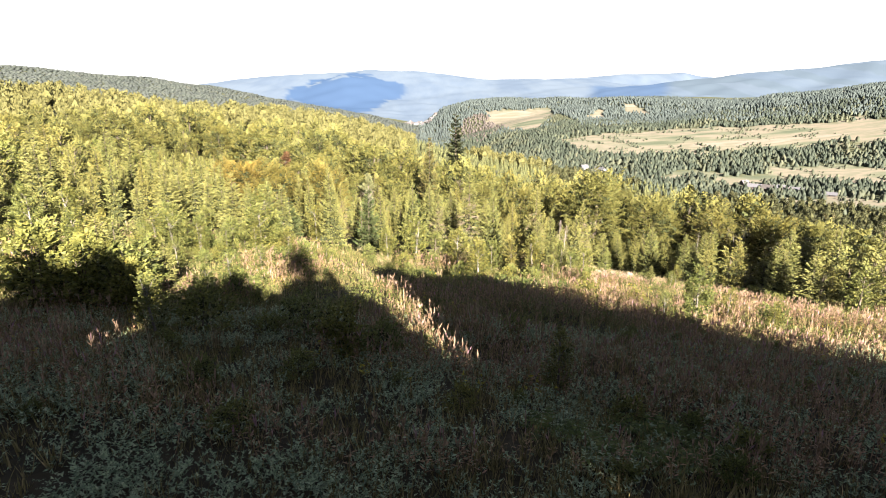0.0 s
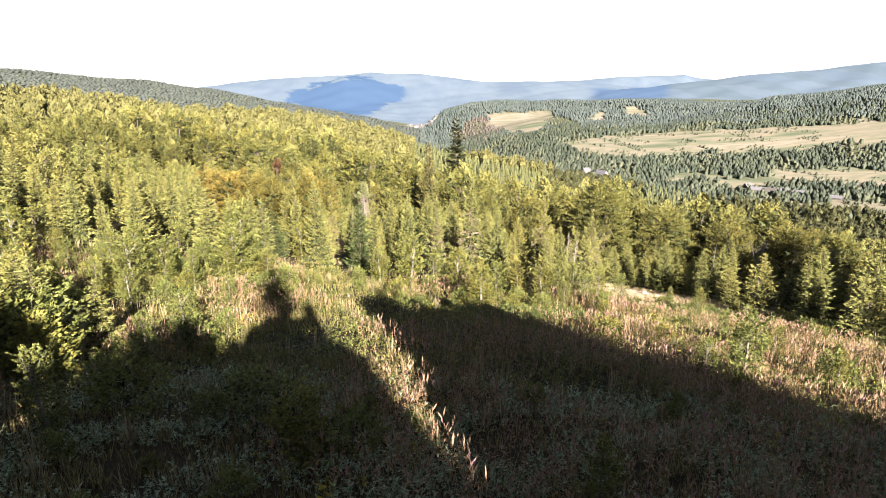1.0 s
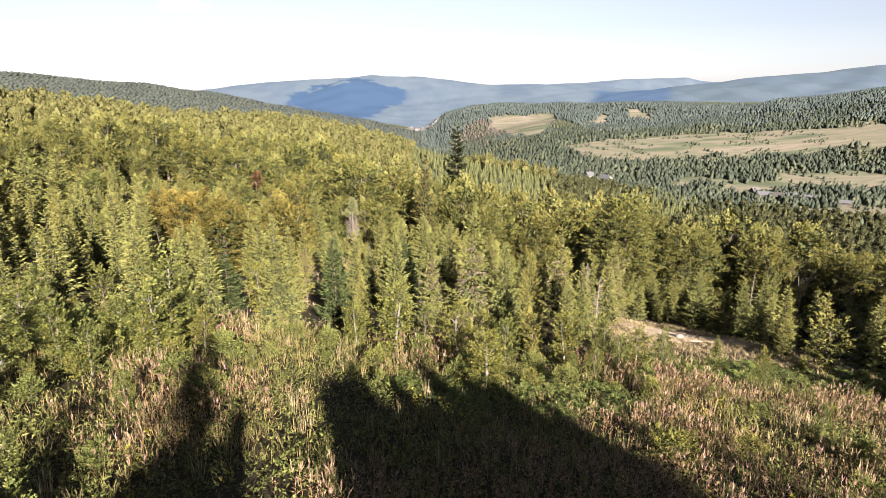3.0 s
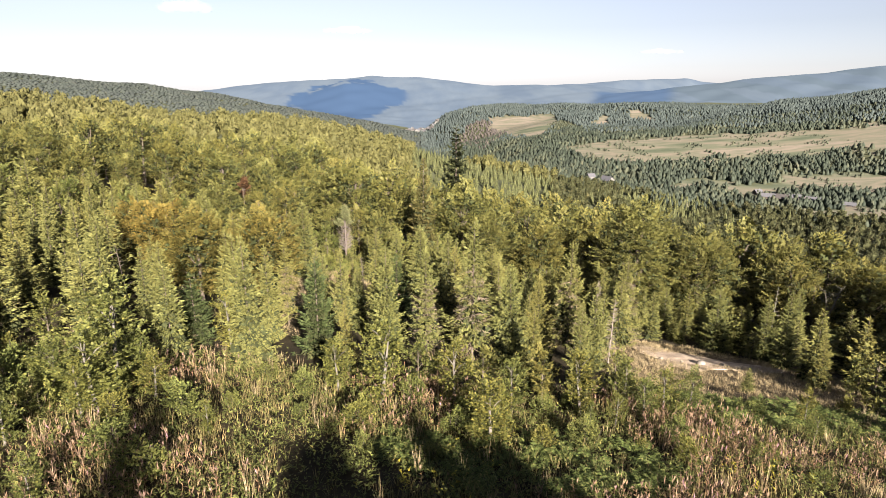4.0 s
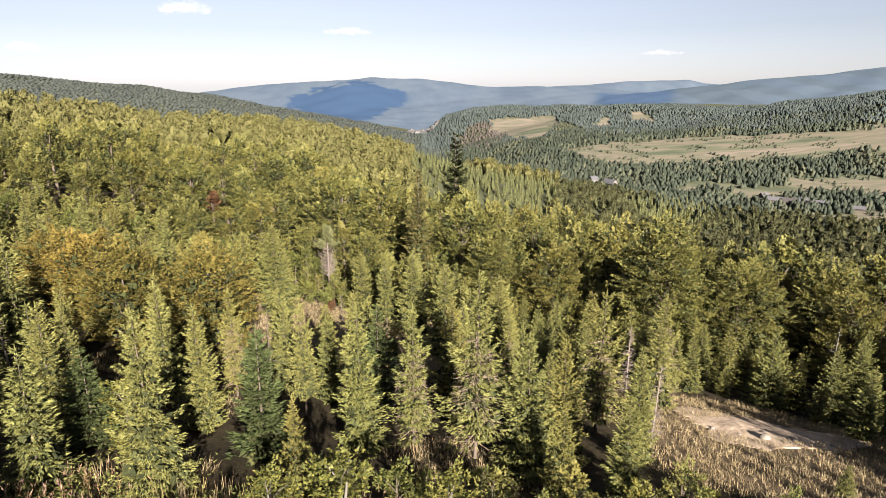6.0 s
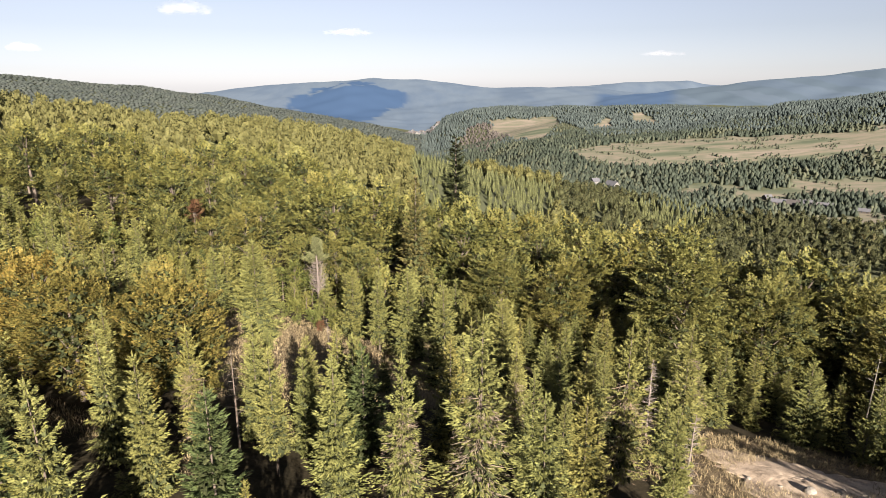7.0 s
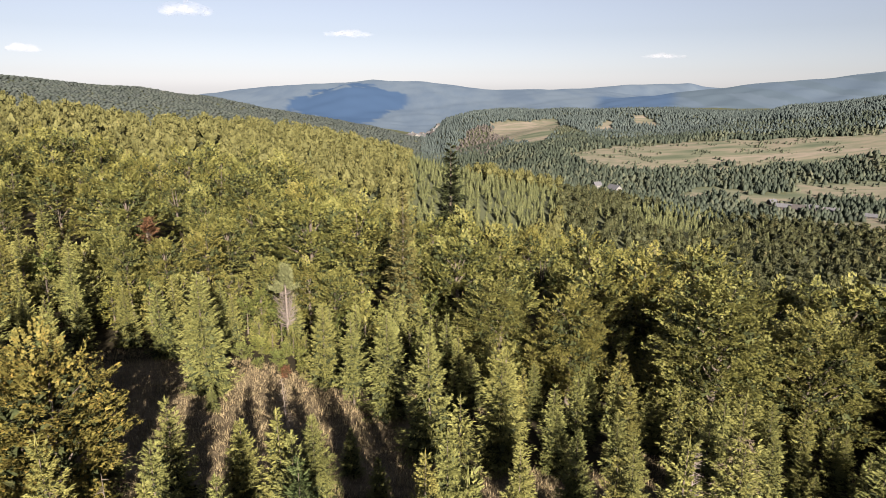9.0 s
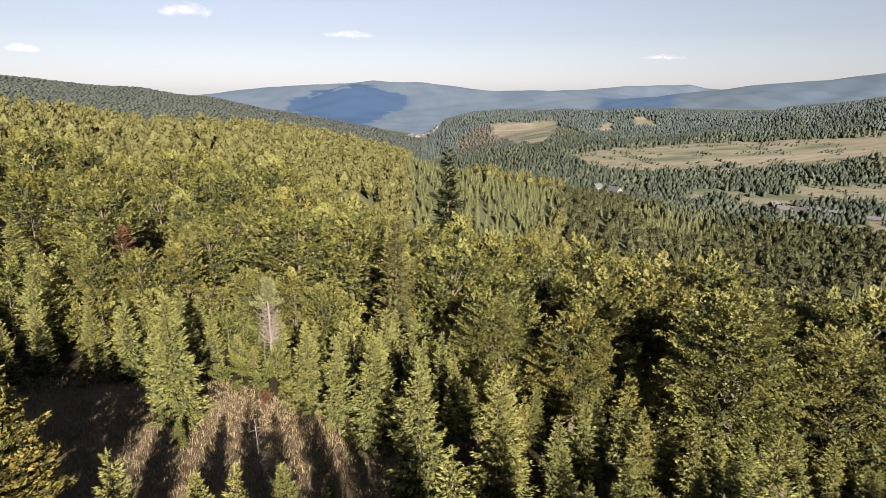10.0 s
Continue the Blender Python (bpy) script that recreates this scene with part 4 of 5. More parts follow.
def canopy(x, y):
    """World height of the forest's treetops, fitted to their skyline in the camera's view."""
    top = float(np.interp(x, [-150, -60, -30, 0, 12, 28, 45, 75, 150], [13.5, 12.4, 9.8, 6.4, 4.2, 5.0, 1.6, -6.0, -26]))
    fall = float(np.interp(x, [-60, -30, 0, 40], [0.01, -0.05, -0.16, -0.20]))
    return top + fall * (y - 115) + 0.8 * math.sin(x * 0.13 + y * 0.07) - 0.13 * max(0, y - 165)


def grown(x, y, h, lo=-5.0, hi=1.2):
    """Scale of a tree of height h that reaches the canopy there."""
    return min(max((canopy(x, y) + RNG.uniform(lo, hi) - hz(x, y)) / h, 0.5), 1.3)


def clear_zone(x, y):
    """Open ground in the wood: meadow, glades, sand patch."""
    if y < (58.5 if x < 0 else 56) + 1.2 * math.sin(x * 0.5) and -19 < x < 34 - 0.15 * (57 - y):
        return True
    if ((x + 14) / 18) ** 2 + ((y - 96.5) / 11.5) ** 2 < 1:
        return True
    if -4 < x < 22 and 86 < y < 94 or (-18 < x < -11 and 100 < y < 116):
        return True
    if ((x - 26) / 9.5) ** 2 + ((y - 75) / 12) ** 2 < 1 or (17 < x < 36 and 55 < y < 66) or (13.5 < x < 18 and 58 < y < 80) or ((x - 26.8) / 7) ** 2 + ((y - 84) / 7) ** 2 < 1:
        return True
    return False


def scatter(n, x0, x1, y0, y1, gap, fn):
    k = 0
    for _ in range(n * 12):
        x, y = RNG.uniform(x0, x1), RNG.uniform(y0, y1)
        if in_wedge(x, y) and not clear_zone(x, y) and free(x, y, gap):
            fn(x, y)
            k += 1
            if k >= n:
                break


def plantation(x, y):
    q = RNG.random()
    edge = y < 64
    if q < (0.72 if edge else 0.88):
        put(near_spruce if 58 < y < 80 and -15 < x < 14 else young_spruce, x, y, 2.8, RNG.uniform(0.62, 1.12), wide=RNG.uniform(0.74, 0.95))
    elif q < 0.90:
        put(young_leaf, x, y, 2.6, RNG.uniform(0.5, 0.85))
    elif q < 0.93:
        put(fir, x, y, 2.6, RNG.uniform(0.5, 0.85))
    else:
        put(birch, x, y, 2.2, RNG.uniform(0.7, 1.3))


scatter(190, -48, 24, 56, 113, 3.5, plantation)
scatter(34, 20, 44, 88, 104, 2.8, lambda x, y: put(young_spruce, x, y, 2.6, RNG.uniform(0.45, 0.85)))
scatter(60, 33, 75, 50, 100, 3.2, lambda x, y: put(young_spruce if RNG.random() < 0.4 else young_leaf, x, y, 3, RNG.uniform(0.5, 0.95)))
scatter(60, -60, -18, 26, 58, 3.0, lambda x, y: put(birch if RNG.random() < 0.7 else bush, x, y, 3, RNG.uniform(0.7, 1.3) * (0.7 if y < 44 else 1.0)))
UNDER = []
for x in np.arange(-62, 14, 2.3):
    for y in (108.6, 111.2, 113.8):
        x1, y1 = x + RNG.uniform(-0.9, 0.9), y + RNG.uniform(-0.9, 0.9)
        if free(x1, y1, 2.3) and RNG.random() < 0.85 and not -19 < x1 < -10.5:
            put(young_spruce if RNG.random() < 0.5 else young_leaf, x1, y1, 2.3, RNG.uniform(0.5, 0.95))
for x in np.arange(-64, 22, 2.0):
    for y in (114.5, 117.5, 121.0):
        x1, y1 = x + RNG.uniform(-0.8, 0.8), y + RNG.uniform(-1.0, 1.0)
        if not (-19 < x1 < -10.5 and y1 < 116) and all((x1 - a) ** 2 + (y1 - b) ** 2 > 4.0 for a, b, e in PLACED) and RNG.random() < 0.85:
            UNDER.append((x1, y1))
for x, y in UNDER:
    put(young_leaf if RNG.random() < 0.7 else young_spruce, x, y, 1.0, RNG.uniform(0.6, 1.0))
scatter(95, -66, 40, 105, 126, 2.8, lambda x, y: put(young_leaf if RNG.random() < 0.6 else young_spruce, x, y, 2.6, RNG.uniform(0.7, 1.1)))
scatter(100, -110, 110, 112, 137, 5.9, lambda x, y: put(front_beech, x, y, 5.9, grown(x, y, 16)) if RNG.random() < 0.9 else put(fir, x, y, 5, grown(x, y, 9.3, -4, -1)))
scatter(190, -150, 150, 137, 205, 6.8, lambda x, y: put(shaded_broadleaf if x > 34 + 0.15 * (y - 137) else mid_beech, x, y, 6.8, grown(x, y, 17)) if RNG.random() < 0.95 else put(fir, x, y, 5, grown(x, y, 9.3, -3, 1)))

scatter(60, -105, -46, 58, 116, 3.6, lambda x, y: put(young_leaf if RNG.random() < 0.75 else young_spruce, x, y, 3.4, RNG.uniform(0.9, 1.4)))

for kind_ in (young_spruce, near_spruce, ragged_spruce, old_spruce, fir, beech, front_beech, mid_beech, shaded_broadleaf, edge_beech, gold_beech, birch, bush, young_leaf):
    for i_, ob_ in enumerate(kind_.kinds):
        if i_ not in kind_.used:
            for o_ in (*ob_.children_recursive, ob_):
                bpy.data.objects.remove(o_)

# ---- distant woods ----


def strew(template, pos, scale, turn, tall=1.0):
    """Copies of a small mesh at many places, as arrays."""
    v, f = template
    c, s = np.cos(turn)[:, None], np.sin(turn)[:, None]
    sc = scale[:, None]
    X = pos[:, 0:1] + sc * (c * v[None, :, 0] - s * v[None, :, 1])
    Y = pos[:, 1:2] + sc * (s * v[None, :, 0] + c * v[None, :, 1])
    Z = pos[:, 2:3] + sc * tall * v[None, :, 2]
    V = np.stack([X, Y, Z], -1).reshape(-1, 3)
    F = (f[None] + (np.arange(len(pos)) * len(v))[:, None, None]).reshape(-1, 3)
    return V, F


def strew_many(name, templates, pos, scale, mat, label, category, tall=1.0, smooth_=False):
    vs, fs, n = [], [], 0
    pick = RNG.integers(len(templates), size=len(pos))
    for i, t in enumerate(templates):
        k = pick == i
        if k.any():
            V, F = strew(t, pos[k], scale[k], RNG.uniform(0, 6.283, k.sum()), tall)
            vs.append(V)
            fs.append(F + n)
            n += len(V)
    me = mesh_from(name, np.vstack(vs), np.vstack(fs), mat, smooth_)
    return tagged(new(name, me), label, category, kind="stuff")


def far_spruce(seed, tiers=5, sides=5, wide=0.29):
    g = np.random.default_rng(seed)
    s = Soup()
    for i in range(tiers):
        u = i / tiers
        r = wide * (1 - u) ** 0.9 + 0.02
        for b in range(sides):
            a = 6.283 * (b + 0.5 * (i % 2)) / sides + g.normal(0, 0.15)
            rr = r * g.uniform(0.8, 1.2)
            o, t = np.array((math.cos(a), math.sin(a), 0)), np.array((-math.sin(a), math.cos(a), 0))
            z = 0.05 + 0.95 * u
            s.poly([UP * (z + 1.5 / tiers * 0.95), UP * (z - 0.03) + o * rr - t * rr * 0.42, UP * (z - 0.03) + o * rr + t * rr * 0.42])
    return s.arrays()


def far_leaf(seed, n=60, size=0.16, lobes=6):
    """A lumpy crown of broad sprays round a closed heart."""
    g = np.random.default_rng(seed)
    s = Soup()
    balls = [(np.array((0, 0, 0.60)), 0.22)]
    for i in range(lobes):
        a = 2.4 * i + g.uniform(-0.4, 0.4)
        z = 0.84 - 0.5 * (i + 0.5) / lobes
        q = 0.21 * math.sqrt(min(1.0, (i + 0.6) / lobes))
        balls.append((np.array((math.cos(a) * q, math.sin(a) * q, z)), g.uniform(0.12, 0.17)))
    for i in range(n):
        c, r = balls[i % len(balls)]
        d = unit(g.normal(0, 1, 3) + unit(c - (0, 0, 0.5)) * 0.7 + UP * 0.3)
        p = c + d * r * g.uniform(0.75, 1.05)
        way = unit(d * 0.6 + UP * 0.75 + g.normal(0, 0.25, 3))
        side = unit(np.cross(way, d + g.normal(0, 0.5, 3)))
        o = p - way * size * 0.6
        s.poly([o - side * size * 0.5, o + side * size * 0.5, o + way * size * g.uniform(0.9, 1.4)])
    for b in range(5):
        a = 6.283 * b / 5
        o, o2 = np.array((math.cos(a), math.sin(a), 0)), np.array((math.cos(a + 1.257), math.sin(a + 1.257), 0))
        s.poly([UP * 0.88, UP * 0.5 + o * 0.24, UP * 0.5 + o2 * 0.24])
        s.poly([UP * 0.1, UP * 0.5 + o2 * 0.24, UP * 0.5 + o * 0.24])
    return s.arrays()


def far_dome(seed, rings=2, sides=5):
    """A rounded, lumpy crown far away."""
    g = np.random.default_rng(seed)
    v = [(0, 0, g.uniform(0.92, 1.05))]
    for i in range(rings):
        th = 1.57 * (i + 0.8) / rings
        for b in range(sides):
            a, q = 6.283 * (b + 0.5 * (i % 2)) / sides, g.uniform(0.78, 1.18)
            v.append((math.cos(a) * math.sin(th) * 0.42 * q, math.sin(a) * math.sin(th) * 0.42 * q, 0.35 + 0.62 * math.cos(th) * q))
    f = [(0, 1 + b, 1 + (b + 1) % sides) for b in range(sides)]
    for i in range(rings - 1):
        for b in range(sides):
            q = [1 + i * sides + b, 1 + i * sides + (b + 1) % sides]
            f += [(q[0], q[0] + sides, q[1] + sides), (q[0], q[1] + sides, q[1])]
    v += [(x * 0.8, y * 0.8, -0.05) for x, y, z in v[-sides:]]
    k = 1 + (rings - 1) * sides
    for b in range(sides):
        q = [k + b, k + (b + 1) % sides]
        f += [(q[0], q[0] + sides, q[1] + sides), (q[0], q[1] + sides, q[1])]
    return np.array(v), np.array(f)


def far_cone(seed, sides=4, wide=0.42):
    """A narrow spruce far away, its outline notched."""
    g = np.random.default_rng(seed)
    v = [(g.normal(0, 0.01), g.normal(0, 0.01), 1.0)]
    for z, r in ((0.55, 0.62), (0.12, 1.0), (-0.04, 0.5)):
        for b in range(sides):
            a, q = 6.283 * b / sides, wide * r * g.uniform(0.72, 1.25)
            v.append((math.cos(a) * q, math.sin(a) * q, z + g.normal(0, 0.03)))
    f = [(0, 1 + b, 1 + (b + 1) % sides) for b in range(sides)]
    for i in range(2):
        for b in range(sides):
            q = [1 + i * sides + b, 1 + i * sides + (b + 1) % sides]
            f += [(q[0], q[0] + sides, q[1] + sides), (q[0], q[1] + sides, q[1])]
    return np.array(v), np.array(f)


def spots(n, az0, az1, r0, r1, gap, keep):
    """Random places in a sector, thinned to a least distance."""
    a = np.radians(RNG.uniform(az0, az1, n))
    r = np.sqrt(RNG.uniform(0, 1, n) * (r1 * r1 - r0 * r0) + r0 * r0)
    x, y = CX + r * np.sin(a), CY + r * np.cos(a)
    k = keep(x, y)
    x, y = x[k], y[k]
    cell = {}
    ok = []
    for i in range(len(x)):
        key = (int(x[i] // gap), int(y[i] // gap))
        if any((x[i] - x[j]) ** 2 + (y[i] - y[j]) ** 2 < gap * gap for dx in (-1, 0, 1) for dy in (-1, 0, 1) for j in cell.get((key[0] + dx, key[1] + dy), ())):
            continue
        cell.setdefault(key, []).append(i)
        ok.append(i)
    x, y = x[ok], y[ok]
    return np.stack([x, y, height(x, y) - 0.3], -1)


LEAF_T = [far_leaf(200 + i, 150, 0.085, 7) for i in range(5)]
LEAF_N = [far_leaf(240 + i, 620, 0.046, 10) for i in range(5)]
FIR_T = [far_spruce(220 + i, 11, 7, 0.24) for i in range(4)]
DOME = [far_dome(210 + i) for i in range(6)]
CONE = [far_cone(230 + i) for i in range(6)]
wooded = lambda x, y: open_land(x, y) < 0.35
ridge_line = lambda x, y: wooded(x, y) & (y > 203)

leafy_side = lambda x, y: (blob_noise(x, y, 150, 9) + 0.30 * np.sign(-(x + 0.05 * y)) + 0.5 * smooth(6, 14, np.degrees(np.arctan2(x - CX, y - CY))) > 0.45)
p = spots(5600, -44, 42, 140, 580, 7.0, lambda x, y: ridge_line(x, y) & leafy_side(x, y))
away = np.hypot(p[:, 0] - CX, p[:, 1] - CY)
brown = np.degrees(np.arctan2(p[:, 0] - CX, p[:, 1] - CY)) > 11
for near_, pick_, mat_, label_ in ((True, ~brown, FARLEAF, "dense broadleaf woods over the near ridge"), (True, brown, SHADED_BROADLEAF, "dark brownish broadleaf woods below the beeches, shade put into their colour"),
                                   (False, ~brown, FARLEAF, "broadleaf woods far along the near ridge"), (False, brown, SHADED_BROADLEAF, "dark brownish broadleaf woods towards the farms, shade put into their colour")):
    q = p[((away < 290) == near_) & pick_]
    strew_many("woods", LEAF_N if near_ else LEAF_T, q, RNG.uniform(13, 19, len(q)) * (0.72 if mat_ is SHADED_BROADLEAF else 1.0), mat_, label_, "woods")
p = spots(8500, -40, 42, 150, 600, 4.7, lambda x, y: ridge_line(x, y) & (~leafy_side(x, y) | (RNG.random(len(x)) < 0.12)))
strew_many("conifer_woods", FIR_T, p, RNG.uniform(7, 10, len(p)), RIDGEFIR, "mixed spruce woods stepping down the ridge", "woods")
thick = lambda x, y: blob_noise(x, y, 120, 5)
in_outline = lambda x, y, poly: inside(*veer(x, y), poly)
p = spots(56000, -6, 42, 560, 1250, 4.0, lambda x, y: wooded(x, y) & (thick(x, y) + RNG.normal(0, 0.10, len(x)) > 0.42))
strew_many("conifer_woods", CONE, p, RNG.uniform(4.5, 8.5, len(p)), HAZYFIR, "dark spruce woods on the valley floor", "woods", 1.0, True)
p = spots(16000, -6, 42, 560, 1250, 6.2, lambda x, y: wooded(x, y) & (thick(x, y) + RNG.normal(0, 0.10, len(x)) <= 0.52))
strew_many("woods", DOME, p, RNG.uniform(3.5, 7.5, len(p)), HAZYVALLEYLEAF, "broadleaf trees scattered through the valley floor", "woods", 1.0, True)
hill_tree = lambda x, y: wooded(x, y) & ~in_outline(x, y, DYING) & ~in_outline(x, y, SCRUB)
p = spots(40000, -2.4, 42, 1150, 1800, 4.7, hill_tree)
strew_many("hill_woods", CONE, p, RNG.uniform(5.5, 9.0, len(p)), HAZYHILLFIR, "spruce woods covering the far hills", "woods", 1.0, True)
p = spots(9000, -4, 20, 1050, 1560, 5.6, lambda x, y: in_outline(x, y, DYING))
strew_many("dying_woods", CONE, p, RNG.uniform(5, 8, len(p)), GREYFIR, "grey-brown dying spruces on the hill's flank", "woods", 1.0, True)
p = spots(6000, 8, 17, 950, 1400, 6.5, lambda x, y: in_outline(x, y, SCRUB))
strew_many("scrub_woods", CONE, p, RNG.uniform(3, 5.5, len(p)), HAZYVALLEYLEAF, "light green scrub along the hill's foot", "woods", 0.9, True)
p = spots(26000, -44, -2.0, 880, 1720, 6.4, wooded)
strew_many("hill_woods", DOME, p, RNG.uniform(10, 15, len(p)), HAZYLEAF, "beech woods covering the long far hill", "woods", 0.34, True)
p = spots(9000, 10, 42, 580, 1250, 4.0, lambda x, y: (open_land(x, y) > 0.3) & (blob_noise(x, y, 60, 15) + 0.25 * (blob_noise(x, y, 300, 16) - 0.5) + RNG.normal(0, 0.05, len(x)) > 0.66))
strew_many("pasture_bushes", DOME, p, RNG.uniform(1.6, 5.0, len(p)), HAZYVALLEYLEAF, "scattered bushes on the dry pastures", "bushes", 0.8, True)

# ---- herbs of the meadow and glades ----


def blade_tuft(seed, n=7, h=0.6, w=0.05, spread=0.22, bend=0.3):
    g = np.random.default_rng(seed)
    s = Soup()
    for i in range(n):
        a = g.uniform(0, 6.283)
        o, t = np.array((math.cos(a), math.sin(a), 0)), np.array((-math.sin(a), math.cos(a), 0))
        b = o * spread * g.uniform(0, 0.5)
        s.poly([b - t * w * 0.5, b + t * w * 0.5, b + o * bend * h * g.uniform(0.2, 1.2) + UP * h * g.uniform(0.6, 1.1)])
    return s.arrays()


def leafy_herb(seed, n=10, h=0.5, size=0.2, spread=0.2):
    """Small pointed leaves round a few leaning stems."""
    g = np.random.default_rng(seed)
    s = Soup()
    tips = [np.array((*g.normal(0, spread, 2), h * g.uniform(0.5, 1.1))) for _ in range(4)]
    for i in range(n):
        v = g.uniform(0.25, 1.0)
        p = tips[i % 4] * (v ** 0.7, v ** 0.7, v)
        a = g.uniform(0, 6.283)
        w = unit(np.array((math.cos(a), math.sin(a), g.uniform(0.0, 0.8))))
        sd = unit(np.cross(w, UP) + g.normal(0, 0.35, 3)) * size * g.uniform(0.2, 0.34)
        s.poly([p - sd, p + sd, p + w * size * g.uniform(0.7, 1.3)])
    return s.arrays()


def stalk(seed, h=1.1):
    g = np.random.default_rng(seed)
    s = Soup()
    lean = np.array((*g.normal(0, 0.2, 2), 1.0)) * h
    for a in (0, 1.57):
        t = np.array((math.cos(a), math.sin(a), 0)) * 0.012
        s.poly([-t, t, lean])
    for i in range(7):
        a = i * 2.4
        o = unit(np.array((math.cos(a), math.sin(a), 0.35)))
        s.leaf(lean * (0.2 + 0.5 * i / 7), o, unit(np.cross(o, UP)), 0.16, 0.05)
    return s.arrays()


def plume(seed, h=1.1):
    g = np.random.default_rng(seed)
    s = Soup()
    for i in range(4):
        w = unit(np.array((*g.normal(0, 0.22, 2), 1.0)))
        s.leaf(UP * h * g.uniform(0.72, 0.9), w, unit(np.cross(w, g.normal(0, 1, 3))), 0.30 * g.uniform(0.6, 1.2), 0.042)
    return s.arrays()


def fern(seed, n=7, h=0.85):
    g = np.random.default_rng(seed)
    s = Soup()
    for i in range(n):
        a = 6.283 * i / n + g.normal(0, 0.2)
        o, t = np.array((math.cos(a), math.sin(a), 0)), np.array((-math.sin(a), math.cos(a), 0))
        L = h * g.uniform(0.8, 1.15)
        pt = lambda u: o * L * 0.85 * u + UP * L * (1.15 * u - 0.75 * u * u)
        for j in range(5):
            u = 0.25 + 0.7 * j / 5
            w = 0.24 * (1.1 - u) + 0.03
            for sg in (-1, 1):
                s.poly([pt(u), pt(u + 0.13), pt(u + 0.14) + t * sg * w - UP * 0.03])
    return s.arrays()


def sprinkle(n, x0, x1, y0, y1, keep):
    """Places on open ground, denser towards the start of the flight."""
    x, y = RNG.uniform(x0, x1, n), RNG.uniform(y0, y1, n)
    k = (np.abs(x - 1) < 0.76 * y + 7) & keep(x, y)
    x, y = x[k], y[k]
    return np.stack([x, y, height(x, y) - 0.02], -1)


def sow(name, templates, p, lo, hi, mat, label, category):
    return strew_many(name, templates, p, RNG.uniform(lo, hi, len(p)), mat, label, category)


meadow = lambda x, y: (y < 62)
fern_bed = lambda x, y: (((x - 5.0) / 7.5) ** 2 + ((y - 50.8) / 3.8) ** 2 < 1.1) | (((x - 25) / 9.5) ** 2 + ((y - 62.5) / 3.6) ** 2 < 1.1) | (((x - 5.0) / 2.6) ** 2 + ((y - 14.5) / 1.8) ** 2 < 1) | (((x - 38) / 7) ** 2 + ((y - 60) / 8) ** 2 < 1)
glade = lambda x, y: (((x + 14) / 19) ** 2 + ((y - 96.5) / 12.5) ** 2 < 1.1) | ((x > -4) & (x < 22) & (y > 86) & (y < 95)) | ((((x - 28) / 13) ** 2 + ((y - 77.5) / 13) ** 2 < 1.0) & (((x - 27.2) / 6.0) ** 2 + ((y - 81.8) / 3.4) ** 2 + 0.8 * (n2(x, y) - 0.5) > 0.8))
n1 = lambda x, y: blob_noise(x, y, 9, 21)
n2 = lambda x, y: blob_noise(x, y, 6, 22)

p = sprinkle(30000, -48, 52, 8, 62, lambda x, y: n1(x, y) + RNG.normal(0, 0.14, len(x)) > 0.36)
sow("grass", [blade_tuft(300 + i, 8, 0.55, 0.042, 0.45, 0.6) for i in range(6)], p, 0.6, 1.3, GRASS, "tall mixed meadow grass, green and straw-coloured", "grass")
p = sprinkle(11000, -20, 26, 7, 30, lambda x, y: n2(x + 9, y) + RNG.normal(0, 0.15, len(x)) > 0.38)
sow("brambles", [leafy_herb(380 + i, 34, 0.42, 0.085, 0.34) for i in range(6)], p, 0.6, 1.5, SKYLIT_BRAMBLE, "low brambles and leafy herbs in the shade", "herbs")
p = sprinkle(9000, -20, 24, 9, 34, lambda x, y: n1(x + 5, y + 9) + RNG.normal(0, 0.15, len(x)) > 0.42)
sow("fine_grass", [blade_tuft(390 + i, 8, 0.45, 0.020, 0.3, 0.5) for i in range(6)], p, 0.7, 1.5, GRASS, "fine meadow grass between the herbs", "grass")
p = sprinkle(15000, -48, 52, 30, 64, lambda x, y: n2(x, y) + RNG.normal(0, 0.12, len(x)) > 0.40 + 0.16 * np.clip((x - 2) / 8, 0, 1))
sow("herbs", [leafy_herb(310 + i, 16, 0.5, 0.12, 0.28) for i in range(6)], p, 0.7, 1.7, HERB, "low leafy herbs and brambles covering the meadow", "herbs")
p = sprinkle(12000, -36, 44, 26, 62, lambda x, y: RNG.random(len(x)) < 0.8)
sow("ground_cover", [leafy_herb(375 + i, 13, 0.34, 0.13, 0.4) for i in range(5)], p, 0.7, 1.4, HERB, "low brambles and seedlings covering the soil", "herbs")
p = sprinkle(23000, -40, 52, 12, 62, lambda x, y: (n1(x + 30, y) + RNG.normal(0, 0.10, len(x)) + 0.10 * np.clip((x - 4) / 8, -1, 1) + 0.26 * np.exp(-(((x - 9) / 9) ** 2)) * (y < 42) > 0.56) & ~fern_bed(x, y))
sc = RNG.uniform(0.75, 1.3, len(p))
state = RNG.bit_generator.state
strew_many("fireweed", [stalk(320 + i) for i in range(4)], p, sc, WEED, "faded reddish-brown fireweed stalks", "fireweed")
RNG.bit_generator.state = state
strew_many("seed_heads", [plume(330 + i) for i in range(4)], p, sc, PLUME, "pale pinkish seed plumes of faded fireweed", "fireweed")
x, y = RNG.uniform(-62, 62, 11000), RNG.uniform(-22, 60, 11000)
k = (np.abs(x - 1) > 0.76 * y + 6) | (y < 9)
x, y = x[k], y[k]
sow("grass", [blade_tuft(395 + i, 5, 0.5, 0.09, 0.7, 0.7) for i in range(5)], np.stack([x, y, height(x, y) - 0.02], -1), 0.8, 1.6, GRASS, "rough grass of the meadow's borders under the wood edge", "grass")
